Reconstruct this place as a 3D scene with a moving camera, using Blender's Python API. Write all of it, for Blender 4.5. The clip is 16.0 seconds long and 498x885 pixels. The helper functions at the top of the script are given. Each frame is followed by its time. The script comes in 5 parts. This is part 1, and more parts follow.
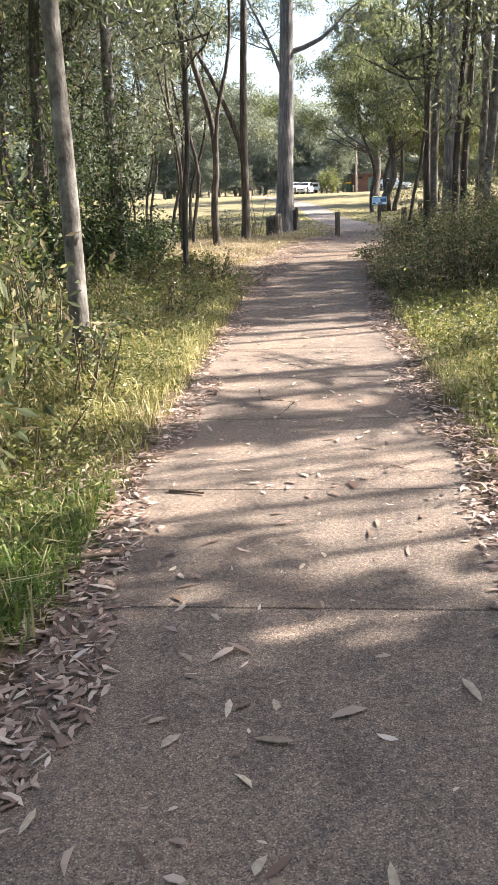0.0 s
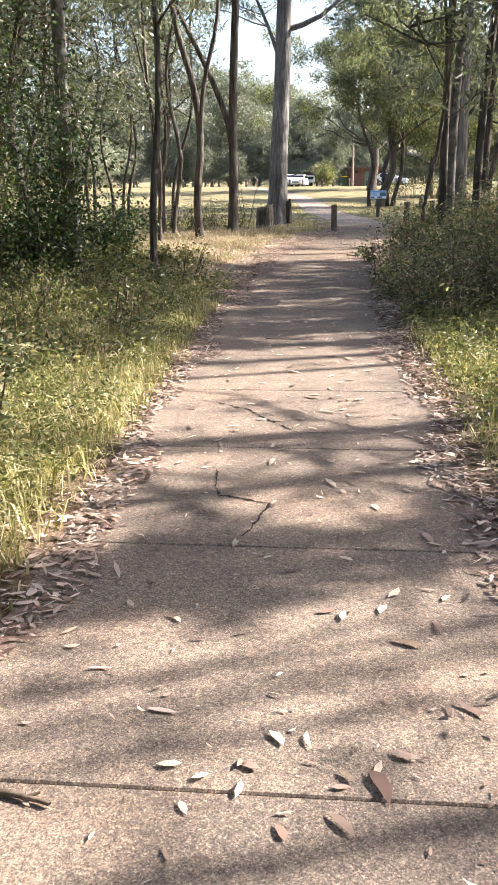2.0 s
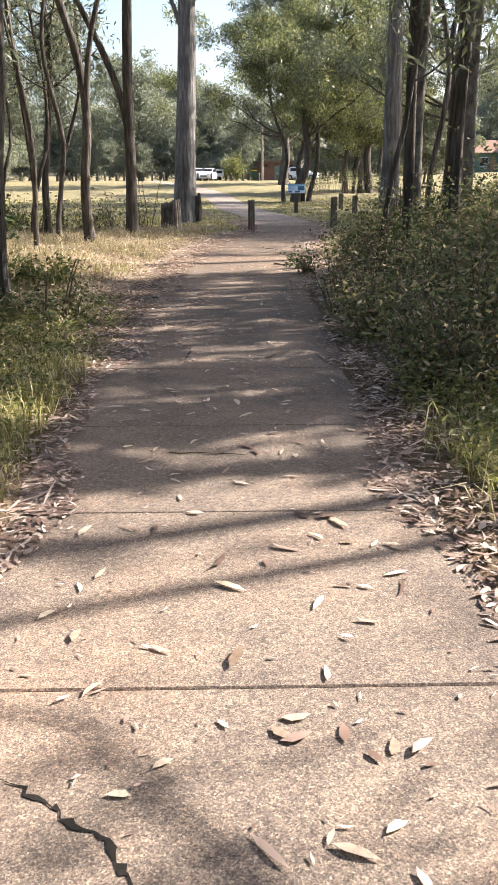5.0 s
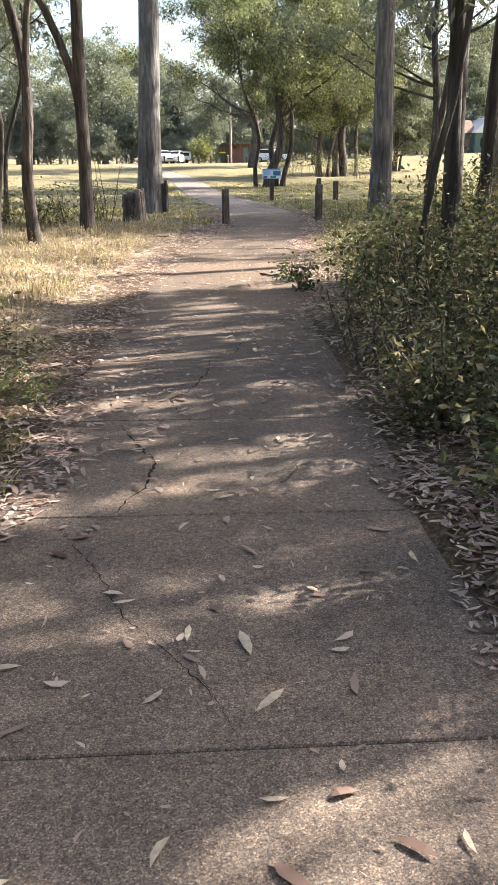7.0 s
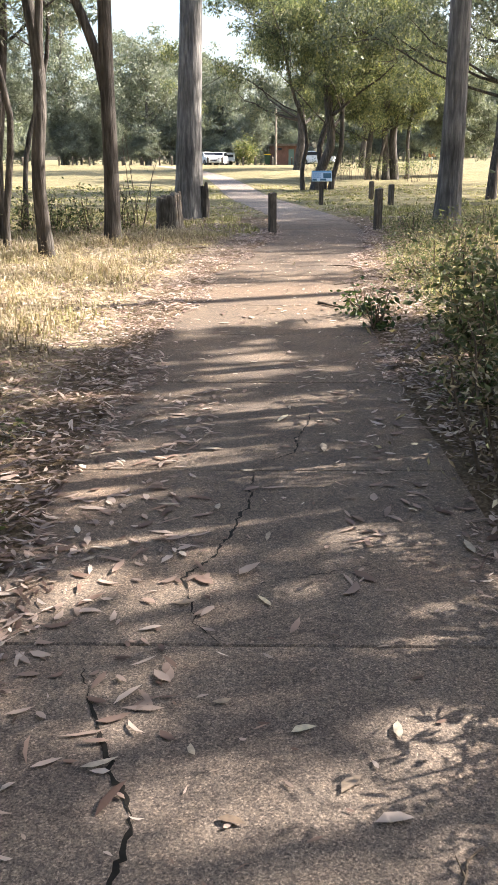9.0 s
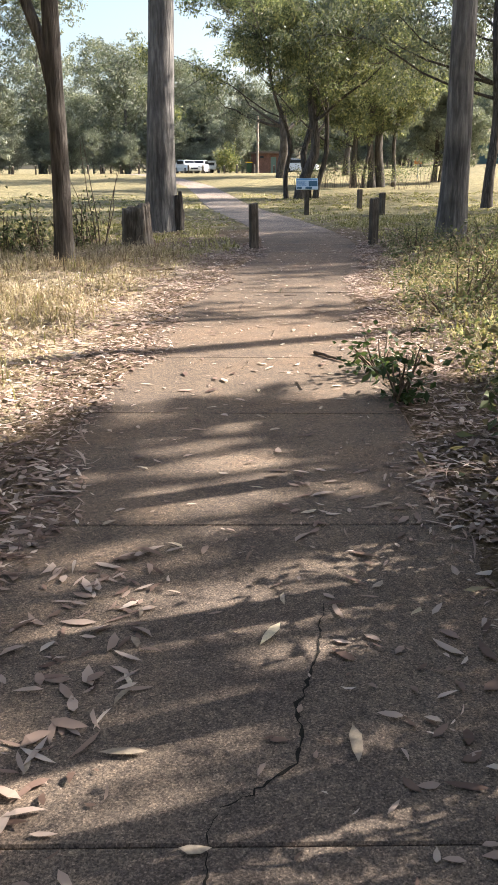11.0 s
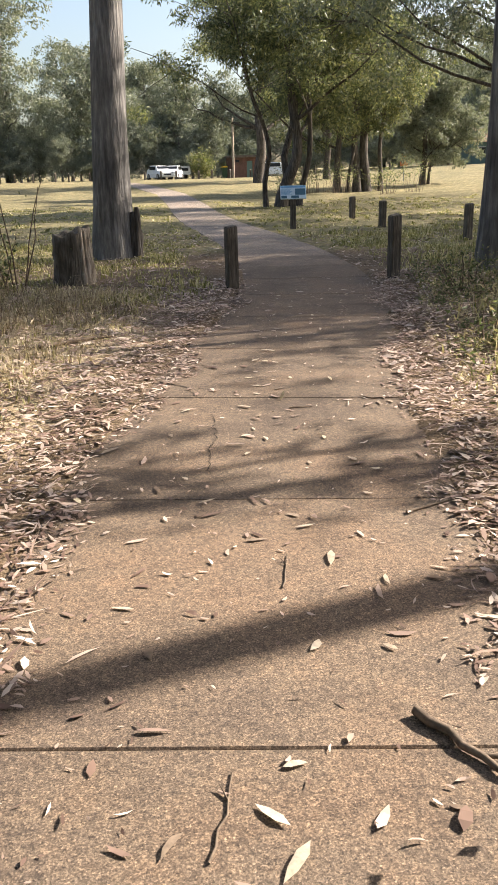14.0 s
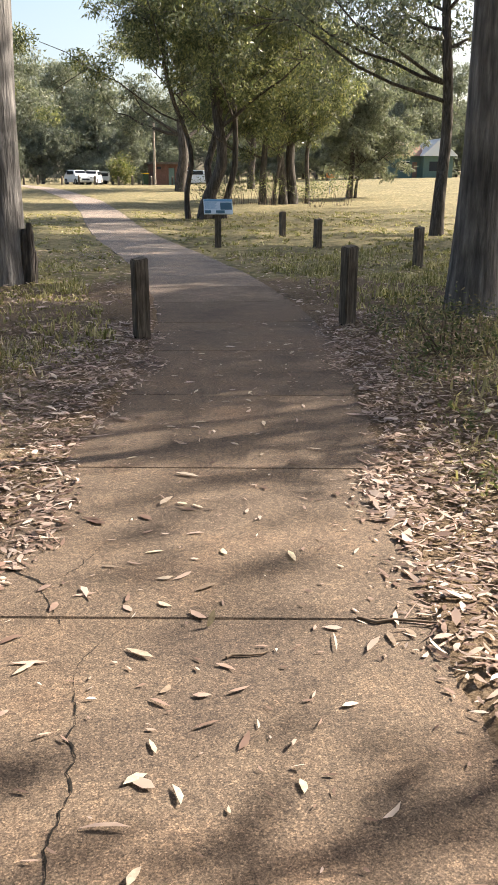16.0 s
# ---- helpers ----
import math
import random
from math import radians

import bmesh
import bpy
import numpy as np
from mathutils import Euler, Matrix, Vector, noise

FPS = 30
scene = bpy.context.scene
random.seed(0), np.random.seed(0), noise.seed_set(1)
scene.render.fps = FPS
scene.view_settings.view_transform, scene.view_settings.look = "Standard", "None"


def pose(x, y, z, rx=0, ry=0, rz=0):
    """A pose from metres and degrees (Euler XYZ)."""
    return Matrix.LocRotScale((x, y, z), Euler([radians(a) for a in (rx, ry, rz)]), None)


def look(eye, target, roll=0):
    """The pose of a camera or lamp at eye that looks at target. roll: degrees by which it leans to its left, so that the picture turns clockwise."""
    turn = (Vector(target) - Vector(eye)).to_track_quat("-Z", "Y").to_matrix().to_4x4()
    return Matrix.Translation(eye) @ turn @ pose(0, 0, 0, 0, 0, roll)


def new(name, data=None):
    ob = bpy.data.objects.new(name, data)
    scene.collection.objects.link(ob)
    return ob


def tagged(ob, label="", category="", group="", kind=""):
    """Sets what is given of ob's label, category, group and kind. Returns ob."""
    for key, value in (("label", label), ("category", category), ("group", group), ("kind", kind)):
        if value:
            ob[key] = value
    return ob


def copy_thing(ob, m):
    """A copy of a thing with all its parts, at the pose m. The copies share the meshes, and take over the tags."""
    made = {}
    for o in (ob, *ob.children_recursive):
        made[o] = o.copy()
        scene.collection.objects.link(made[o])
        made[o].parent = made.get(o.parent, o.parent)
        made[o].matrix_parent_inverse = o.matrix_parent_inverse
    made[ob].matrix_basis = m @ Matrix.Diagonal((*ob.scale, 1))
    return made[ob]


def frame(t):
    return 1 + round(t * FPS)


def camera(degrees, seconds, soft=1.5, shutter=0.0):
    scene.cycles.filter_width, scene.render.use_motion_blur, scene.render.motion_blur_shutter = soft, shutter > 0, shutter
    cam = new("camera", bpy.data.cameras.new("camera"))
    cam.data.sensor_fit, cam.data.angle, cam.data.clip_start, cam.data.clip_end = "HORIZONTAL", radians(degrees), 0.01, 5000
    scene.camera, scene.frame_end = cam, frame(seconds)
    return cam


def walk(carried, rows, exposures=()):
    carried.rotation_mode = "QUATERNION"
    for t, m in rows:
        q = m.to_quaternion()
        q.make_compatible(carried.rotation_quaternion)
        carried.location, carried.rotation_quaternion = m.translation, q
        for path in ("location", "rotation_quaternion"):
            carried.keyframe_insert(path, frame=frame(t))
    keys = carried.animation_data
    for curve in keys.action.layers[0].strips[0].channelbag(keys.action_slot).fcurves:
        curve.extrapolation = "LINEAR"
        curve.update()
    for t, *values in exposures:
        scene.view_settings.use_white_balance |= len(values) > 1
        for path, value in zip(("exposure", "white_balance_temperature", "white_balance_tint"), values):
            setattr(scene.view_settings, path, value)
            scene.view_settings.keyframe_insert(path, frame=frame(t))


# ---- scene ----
EXPO, SKY, SUN = 2.14, 0.084, 5.0
# ---------------------------------------------------------------- camera and walk
cam = camera(33.0, 16.0, soft=1.5)
PATH = [
    (0, (0.233, 0.104, 1.536), (0.227, 2.022, 0.968), -2.2),
    (0.5, (0.275, 0.883, 1.486), (0.267, 2.796, 0.9), -2.5),
    (1, (0.337, 1.439, 1.465), (0.325, 3.347, 0.866), -2.4),
    (1.5, (0.365, 2.059, 1.449), (0.373, 3.968, 0.851), -1.6),
    (2, (0.433, 2.651, 1.43), (0.455, 4.563, 0.844), -0.4),
    (2.5, (0.455, 3.247, 1.394), (0.502, 5.162, 0.82), 0.6),
    (3, (0.508, 3.876, 1.372), (0.58, 5.783, 0.773), 0.7),
    (3.5, (0.542, 4.415, 1.358), (0.681, 6.311, 0.738), 0.2),
    (4, (0.581, 5.038, 1.348), (0.761, 6.939, 0.753), 0.0),
    (6.3, (0.754, 8.477, 1.425), (0.997, 10.361, 0.797), -0.4),
    (6.5, (0.788, 8.713, 1.459), (1.034, 10.591, 0.816), -0.4),
    (7, (0.822, 9.406, 1.453), (1.11, 11.28, 0.817), -0.5),
    (7.5, (0.888, 10.015, 1.441), (1.143, 11.892, 0.798), -0.6),
    (8, (0.955, 10.664, 1.413), (1.18, 12.537, 0.749), -0.8),
    (8.5, (1.029, 11.361, 1.399), (1.22, 13.24, 0.742), -1.0),
    (9, (1.068, 11.92, 1.407), (1.267, 13.808, 0.776), -0.1),
    (9.5, (1.128, 12.559, 1.416), (1.348, 14.444, 0.785), -0.5),
    (10.2, (1.238, 13.369, 1.374), (1.474, 15.258, 0.761), -0.3),
    (12.3, (1.683, 16.328, 1.371), (1.907, 18.213, 0.741), -0.9),
    (12.5, (1.72, 16.742, 1.37), (1.947, 18.623, 0.728), -1.5),
    (13, (1.821, 17.318, 1.384), (2.036, 19.192, 0.721), -1.9),
    (13.5, (1.901, 17.97, 1.44), (2.136, 19.85, 0.797), -1.5),
    (14, (1.993, 18.734, 1.449), (2.27, 20.619, 0.843), -1.4),
    (14.5, (2.1, 19.363, 1.465), (2.413, 21.254, 0.894), -1.3),
    (15, (2.198, 20.07, 1.468), (2.563, 21.955, 0.908), -0.8),
    (15.5, (2.4, 20.786, 1.488), (2.79, 22.661, 0.911), 0.1),
    (16, (2.494, 21.447, 1.546), (2.953, 23.302, 0.954), 0.3),
]
walk(cam, [(t, look(e, a, r)) for t, e, a, r in PATH], exposures=[
    (0.0, EXPO + 0.1, 6300, 12), (2.0, EXPO, 6350, 13), (3.5, EXPO - 0.1, 6400, 13), (6.4, EXPO - 0.2, 6350, 12), (7.5, EXPO + 0.22, 6400, 11), (8.5, EXPO + 0.18, 6400, 11),
    (9.5, EXPO + 0.02, 6350, 11), (10.2, EXPO - 0.1, 6350, 11), (12.5, EXPO - 0.45, 6650, 11), (14.0, EXPO - 0.55, 6700, 11), (16.0, EXPO - 0.46, 6800, 11)])

# ---------------------------------------------------------------- world and sun
SUN_DIR = Vector((0.97, 0.235, 0.0)).normalized()
SUN_EL = radians(33)
world = bpy.data.worlds.new("world")
scene.world = world
world.use_nodes = True
wn = world.node_tree.nodes
sky = wn.new("ShaderNodeTexSky")
sky.sky_type, sky.sun_disc = "NISHITA", False
sky.sun_elevation, sky.sun_rotation = SUN_EL, math.atan2(SUN_DIR.x, SUN_DIR.y)
sky.air_density, sky.dust_density, sky.ozone_density = 1.0, 3.0, 1.0
world.node_tree.links.new(sky.outputs[0], wn["Background"].inputs[0])
wn["Background"].inputs[1].default_value = SKY
sun = new("sun", bpy.data.lights.new("sun", "SUN"))
sun.data.energy, sun.data.angle, sun.data.color = SUN, radians(0.5), (1.0, 0.91, 0.79)
sun.matrix_world = look((0, 0, 60), Vector((0, 0, 60)) - (SUN_DIR * math.cos(SUN_EL) + Vector((0, 0, math.sin(SUN_EL)))))

# ---------------------------------------------------------------- materials
def material(name, rough=0.8):
    m = bpy.data.materials.new(name)
    m.use_nodes = True
    b = m.node_tree.nodes["Principled BSDF"]
    b.inputs["Roughness"].default_value = rough
    b.inputs["Specular IOR Level"].default_value = 0.3
    return m, m.node_tree.nodes, m.node_tree.links, b


def ramp(nodes, stops):
    r = nodes.new("ShaderNodeValToRGB")
    while len(r.color_ramp.elements) < len(stops):
        r.color_ramp.elements.new(0.5)
    for e, (p, c) in zip(r.color_ramp.elements, stops):
        e.position, e.color = p, (*c, 1)
    return r


def noise_tex(nodes, links, scale, detail=4, rough=0.6, stretch=None, island=False):
    tc = nodes.new("ShaderNodeTexCoord")
    n = nodes.new("ShaderNodeTexNoise")
    n.inputs["Scale"].default_value, n.inputs["Detail"].default_value, n.inputs["Roughness"].default_value = scale, detail, rough
    if stretch:
        mp = nodes.new("ShaderNodeMapping")
        mp.inputs["Scale"].default_value = stretch
        links.new(tc.outputs["Object"], mp.inputs[0])
        links.new(mp.outputs[0], n.inputs["Vector"])
    else:
        links.new(tc.outputs["Object"], n.inputs["Vector"])
    return n


def mix(nodes, links, kind, fac, a, b):
    x = nodes.new("ShaderNodeMix")
    x.data_type, x.blend_type = "RGBA", kind
    for sock, v in ((x.inputs[0], fac), (x.inputs[6], a), (x.inputs[7], b)):
        if isinstance(v, (int, float)):
            sock.default_value = v
        elif isinstance(v, tuple):
            sock.default_value = (*v, 1)
        else:
            links.new(v, sock)
    return x.outputs[2]


def bump(nodes, links, bsdf, height, strength, distance):
    b = nodes.new("ShaderNodeBump")
    b.inputs["Strength"].default_value, b.inputs["Distance"].default_value = strength, distance
    links.new(height, b.inputs["Height"])
    links.new(b.outputs[0], bsdf.inputs["Normal"])


def two_scale(name, stops, fine, broad, rough=0.85, strength=0.4, distance=0.01, stretch=None, var=0.35, random_tint=0.0):
    """A surface with fine grain, broad stains and relief."""
    m, n, l, b = material(name, rough)
    f = noise_tex(n, l, fine, 5, 0.65, stretch)
    g = noise_tex(n, l, broad, 4, 0.6)
    r = ramp(n, stops)
    l.new(f.outputs[0], r.inputs[0])
    r2 = ramp(n, [(0.3, (1 - var, 1 - var, 1 - var)), (0.7, (1 + var * 0.4,) * 3)])
    l.new(g.outputs[0], r2.inputs[0])
    c = mix(n, l, "MULTIPLY", 1.0, r.outputs[0], r2.outputs[0])
    if random_tint:
        oi = n.new("ShaderNodeObjectInfo")
        r3 = ramp(n, [(0.0, (1 - random_tint,) * 3), (1.0, (1 + random_tint * 0.6, 1 + random_tint * 0.5, 1 + random_tint * 0.4))])
        l.new(oi.outputs["Random"], r3.inputs[0])
        c = mix(n, l, "MULTIPLY", 1.0, c, r3.outputs[0])
    l.new(c, b.inputs["Base Color"])
    bump(n, l, b, f.outputs[0], strength, distance)
    return m


def leafy(name, stops, through_light=0.35, rough=0.45, spec=0.4, per_object=False):
    """Leaves and blades: colour by piece, light passing through."""
    m, n, l, b = material(name, rough)
    b.inputs["Specular IOR Level"].default_value = spec
    g = n.new("ShaderNodeObjectInfo" if per_object else "ShaderNodeNewGeometry")
    r = ramp(n, stops)
    l.new(g.outputs["Random" if per_object else "Random Per Island"], r.inputs[0])
    f = noise_tex(n, l, 3.0 if not per_object else 60.0, 3)
    r2 = ramp(n, [(0.3, (0.7, 0.7, 0.7)), (0.7, (1.15, 1.15, 1.1))])
    l.new(f.outputs[0], r2.inputs[0])
    c = mix(n, l, "MULTIPLY", 1.0, r.outputs[0], r2.outputs[0])
    l.new(c, b.inputs["Base Color"])
    if through_light:
        t = n.new("ShaderNodeBsdfTranslucent")
        tint = mix(n, l, "MULTIPLY", 1.0, c, (1.1, 1.15, 0.75))
        l.new(tint, t.inputs[0])
        s = n.new("ShaderNodeMixShader")
        s.inputs[0].default_value = through_light
        l.new(b.outputs[0], s.inputs[1])
        l.new(t.outputs[0], s.inputs[2])
        l.new(s.outputs[0], n["Material Output"].inputs[0])
    return m


def plain(name, colour, rough=0.5, metal=0.0, var=0.12):
    return_m, n, l, b = material(name, rough)
    b.inputs["Metallic"].default_value = metal
    f = noise_tex(n, l, 9.0, 4)
    r = ramp(n, [(0.3, tuple(c * (1 - var) for c in colour)), (0.7, tuple(min(1, c * (1 + var)) for c in colour))])
    l.new(f.outputs[0], r.inputs[0])
    l.new(r.outputs[0], b.inputs["Base Color"])
    return return_m


def concrete_material():
    """Exposed-aggregate concrete with dust and dark blotches; a darker brown band further along, then a paler far
    stretch, carry exposure and sunlight in the colour.
    """
    m, n, l, b = material("weathered_concrete", 0.88)
    fine = noise_tex(n, l, 150, 4, 0.8)
    r = ramp(n, [(0.36, (0.08, 0.066, 0.056)), (0.47, (0.182, 0.15, 0.127)), (0.55, (0.242, 0.202, 0.17)), (0.66, (0.372, 0.315, 0.268))])
    l.new(fine.outputs[0], r.inputs[0])
    chips = n.new("ShaderNodeTexVoronoi")
    chips.inputs["Scale"].default_value = 210
    spot = noise_tex(n, l, 40, 3)
    shift = n.new("ShaderNodeVectorMath")
    shift.operation = "MULTIPLY_ADD"
    l.new(spot.outputs[1], shift.inputs[0])
    shift.inputs[1].default_value = (0.012, 0.012, 0.0)
    tco = n.new("ShaderNodeTexCoord")
    l.new(tco.outputs["Object"], shift.inputs[2])
    l.new(shift.outputs[0], chips.inputs["Vector"])
    grey = n.new("ShaderNodeSeparateColor")
    l.new(chips.outputs["Color"], grey.inputs[0])
    rc = ramp(n, [(0.0, (0.6, 0.6, 0.61)), (0.3, (0.84, 0.83, 0.83)), (0.7, (1.0, 1.0, 0.99)), (0.86, (1.25, 1.23, 1.2)), (1.0, (1.7, 1.67, 1.6))])
    l.new(grey.outputs[0], rc.inputs[0])
    mid = noise_tex(n, l, 7, 6, 0.7)
    r1 = ramp(n, [(0.3, (0.74, 0.73, 0.74)), (0.5, (1.0, 1.0, 1.0)), (0.7, (1.16, 1.12, 1.08))])
    l.new(mid.outputs[0], r1.inputs[0])
    c = mix(n, l, "MULTIPLY", 1.0, r.outputs[0], rc.outputs[0])
    c = mix(n, l, "MULTIPLY", 1.0, c, r1.outputs[0])
    mottle = noise_tex(n, l, 42, 3, 0.7)
    rm = ramp(n, [(0.36, (0.66, 0.67, 0.7)), (0.5, (0.98, 0.98, 0.98)), (0.62, (1.2, 1.18, 1.15))])
    l.new(mottle.outputs[0], rm.inputs[0])
    c = mix(n, l, "MULTIPLY", 1.0, c, rm.outputs[0])
    broad = noise_tex(n, l, 0.9, 5, 0.65)
    r2 = ramp(n, [(0.3, (0.6, 0.58, 0.6)), (0.5, (1.0, 0.97, 0.94)), (0.7, (1.2, 1.07, 0.98))])
    l.new(broad.outputs[0], r2.inputs[0])
    c = mix(n, l, "MULTIPLY", 1.0, c, r2.outputs[0])
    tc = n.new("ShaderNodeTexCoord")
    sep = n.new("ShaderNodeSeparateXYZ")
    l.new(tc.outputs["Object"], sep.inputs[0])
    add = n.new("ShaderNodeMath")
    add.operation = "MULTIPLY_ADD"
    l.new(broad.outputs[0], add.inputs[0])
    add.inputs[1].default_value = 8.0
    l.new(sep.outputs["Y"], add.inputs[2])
    # darker, browner band along y: makes up in colour for exposure and white balance
    soil = n.new("ShaderNodeMapRange")
    soil.inputs[1].default_value, soil.inputs[2].default_value = 18.0, 25.0
    l.new(add.outputs[0], soil.inputs[0])
    band_end = n.new("ShaderNodeMapRange")
    band_end.inputs[1].default_value, band_end.inputs[2].default_value = 36.0, 40.0
    band_end.inputs[3].default_value, band_end.inputs[4].default_value = 1.0, 0.0
    l.new(add.outputs[0], band_end.inputs[0])
    band = n.new("ShaderNodeMath")
    band.operation = "MULTIPLY"
    l.new(soil.outputs[0], band.inputs[0])
    l.new(band_end.outputs[0], band.inputs[1])
    c = mix(n, l, "MULTIPLY", band.outputs[0], c, (0.80, 0.75, 0.68))
    # far stretch multiplied paler and bluer: its sunlit look is in the colour
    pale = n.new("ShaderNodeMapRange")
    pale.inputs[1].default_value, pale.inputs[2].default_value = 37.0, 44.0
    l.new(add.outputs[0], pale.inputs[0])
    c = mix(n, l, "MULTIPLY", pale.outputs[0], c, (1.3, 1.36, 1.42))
    oi = n.new("ShaderNodeObjectInfo")
    r3 = ramp(n, [(0, (0.92, 0.92, 0.92)), (1, (1.08, 1.07, 1.06))])
    l.new(oi.outputs["Random"], r3.inputs[0])
    c = mix(n, l, "MULTIPLY", 1.0, c, r3.outputs[0])
    l.new(c, b.inputs["Base Color"])
    bump(n, l, b, fine.outputs[0], 0.3, 0.0025)
    return m


def ground_material():
    """Soil with litter, dry grass and green grass, by the zones kept in the mesh."""
    m, n, l, b = material("bush_ground", 0.95)
    at = n.new("ShaderNodeAttribute")
    at.attribute_name = "zone"
    sep = n.new("ShaderNodeSeparateColor")
    l.new(at.outputs["Color"], sep.inputs[0])
    fine = noise_tex(n, l, 45, 6, 0.7)
    mid = noise_tex(n, l, 5, 5, 0.65)
    broad = noise_tex(n, l, 0.6, 4, 0.6)
    soil = ramp(n, [(0.3, (0.06, 0.042, 0.028)), (0.5, (0.16, 0.115, 0.075)), (0.7, (0.33, 0.25, 0.18))])
    l.new(fine.outputs[0], soil.inputs[0])
    dry = ramp(n, [(0.3, (0.16, 0.125, 0.08)), (0.5, (0.38, 0.31, 0.21)), (0.7, (0.6, 0.52, 0.39))])
    l.new(fine.outputs[0], dry.inputs[0])
    green = ramp(n, [(0.3, (0.05, 0.06, 0.015)), (0.5, (0.15, 0.155, 0.045)), (0.72, (0.31, 0.27, 0.10))])
    l.new(fine.outputs[0], green.inputs[0])
    lawn = ramp(n, [(0.32, (0.1, 0.1, 0.045)), (0.5, (0.205, 0.18, 0.092)), (0.68, (0.37, 0.295, 0.175))])
    l.new(mid.outputs[0], lawn.inputs[0])

    def shaken(sock):
        a = n.new("ShaderNodeMath")
        a.operation = "MULTIPLY_ADD"
        l.new(mid.outputs[0], a.inputs[0])
        a.inputs[1].default_value = 0.9
        s = n.new("ShaderNodeMath")
        s.operation = "SUBTRACT"
        l.new(sock, s.inputs[0])
        s.inputs[1].default_value = 0.45
        l.new(s.outputs[0], a.inputs[2])
        k = n.new("ShaderNodeMapRange")
        k.inputs[1].default_value, k.inputs[2].default_value = 0.35, 0.65
        l.new(a.outputs[0], k.inputs[0])
        return k.outputs[0]

    c = mix(n, l, "MIX", shaken(sep.outputs[0]), green.outputs[0], soil.outputs[0])
    c = mix(n, l, "MIX", shaken(sep.outputs[1]), c, dry.outputs[0])
    c = mix(n, l, "MIX", shaken(sep.outputs[2]), c, lawn.outputs[0])
    r2 = ramp(n, [(0.3, (0.72, 0.74, 0.7)), (0.7, (1.15, 1.1, 1.05))])
    l.new(broad.outputs[0], r2.inputs[0])
    c = mix(n, l, "MULTIPLY", 1.0, c, r2.outputs[0])
    l.new(c, b.inputs["Base Color"])
    bump(n, l, b, fine.outputs[0], 0.9, 0.03)
    return m


M_CONCRETE = concrete_material()
M_GROUND = ground_material()
M_CRACK = two_scale("crack_dirt", [(0.3, (0.006, 0.005, 0.004)), (0.7, (0.02, 0.016, 0.012))], 60, 6, strength=0.1)
M_BARK_GREY = two_scale("grey_gum_bark", [(0.3, (0.055, 0.048, 0.043)), (0.46, (0.15, 0.138, 0.125)), (0.56, (0.21, 0.195, 0.18)), (0.72, (0.32, 0.30, 0.28))], 9, 2.2, 0.85, 0.7, 0.02, (1.5, 1.5, 0.8), 0.5)
M_BARK_DARK = two_scale("dark_ironbark", [(0.3, (0.032, 0.027, 0.025)), (0.5, (0.095, 0.082, 0.073)), (0.75, (0.22, 0.195, 0.175))], 9, 1.2, 0.95, 1.0, 0.05, (2.2, 2.2, 0.22), 0.4)
M_BARK_BIG = two_scale("stringy_gum_bark", [(0.28, (0.075, 0.07, 0.07)), (0.5, (0.185, 0.175, 0.17)), (0.72, (0.38, 0.36, 0.34))], 8, 0.9, 0.9, 1.0, 0.05, (1.8, 1.8, 0.2), 0.5)
M_WOOD_GREY = two_scale("weathered_timber", [(0.3, (0.05, 0.042, 0.034)), (0.5, (0.13, 0.11, 0.09)), (0.72, (0.27, 0.24, 0.2))], 14, 2.5, 0.9, 0.8, 0.015, (3, 3, 0.25), 0.4, 0.15)
M_WOOD_PALE = two_scale("split_stump_timber", [(0.3, (0.16, 0.12, 0.09)), (0.5, (0.36, 0.3, 0.24)), (0.72, (0.58, 0.52, 0.45))], 14, 2.5, 0.9, 0.9, 0.03, (3, 3, 0.2), 0.35)
M_TWIG = two_scale("dry_stick", [(0.3, (0.07, 0.05, 0.038)), (0.7, (0.25, 0.19, 0.14))], 30, 4, 0.9, 0.4, 0.004)
GUM = [(0.0, (0.07, 0.085, 0.068)), (0.4, (0.135, 0.155, 0.12)), (0.75, (0.21, 0.225, 0.175)), (1.0, (0.32, 0.315, 0.24))]
M_LEAF_GUM = leafy("gum_leaves", GUM, 0.48, 0.3, 0.8)
M_LEAF_PARK = leafy("wattle_leaves", [(0.0, (0.065, 0.083, 0.052)), (0.45, (0.135, 0.155, 0.092)), (0.8, (0.235, 0.243, 0.135)), (1.0, (0.37, 0.36, 0.18))], 0.48)
# gum leaves lightened and greyed: air haze put into the base colour
M_LEAF_HAZED = leafy("haze_tinted_leaves", [(0.0, (0.14, 0.16, 0.13)), (0.5, (0.225, 0.245, 0.2)), (1.0, (0.31, 0.32, 0.26))], 0.3, 0.7)
M_LEAF_DARK = leafy("vine_leaves", [(0.0, (0.032, 0.055, 0.026)), (0.6, (0.064, 0.1, 0.042)), (1.0, (0.13, 0.17, 0.065))], 0.3)
M_LEAF_SHRUB = leafy("shrub_leaves", [(0.0, (0.068, 0.084, 0.046)), (0.4, (0.145, 0.17, 0.094)), (0.66, (0.24, 0.255, 0.145)), (0.8, (0.28, 0.22, 0.15)), (1.0, (0.48, 0.4, 0.29))], 0.4, 0.6, 0.2)
M_LEAF_WEED = leafy("weed_leaves", [(0.0, (0.075, 0.092, 0.036)), (0.5, (0.165, 0.182, 0.068)), (0.85, (0.29, 0.29, 0.12)), (1.0, (0.43, 0.355, 0.2))], 0.4)
M_GRASS = leafy("green_grass", [(0.0, (0.16, 0.16, 0.062)), (0.4, (0.32, 0.3, 0.13)), (0.7, (0.5, 0.44, 0.25)), (1.0, (0.72, 0.64, 0.45))], 0.35, 0.6, 0.2)
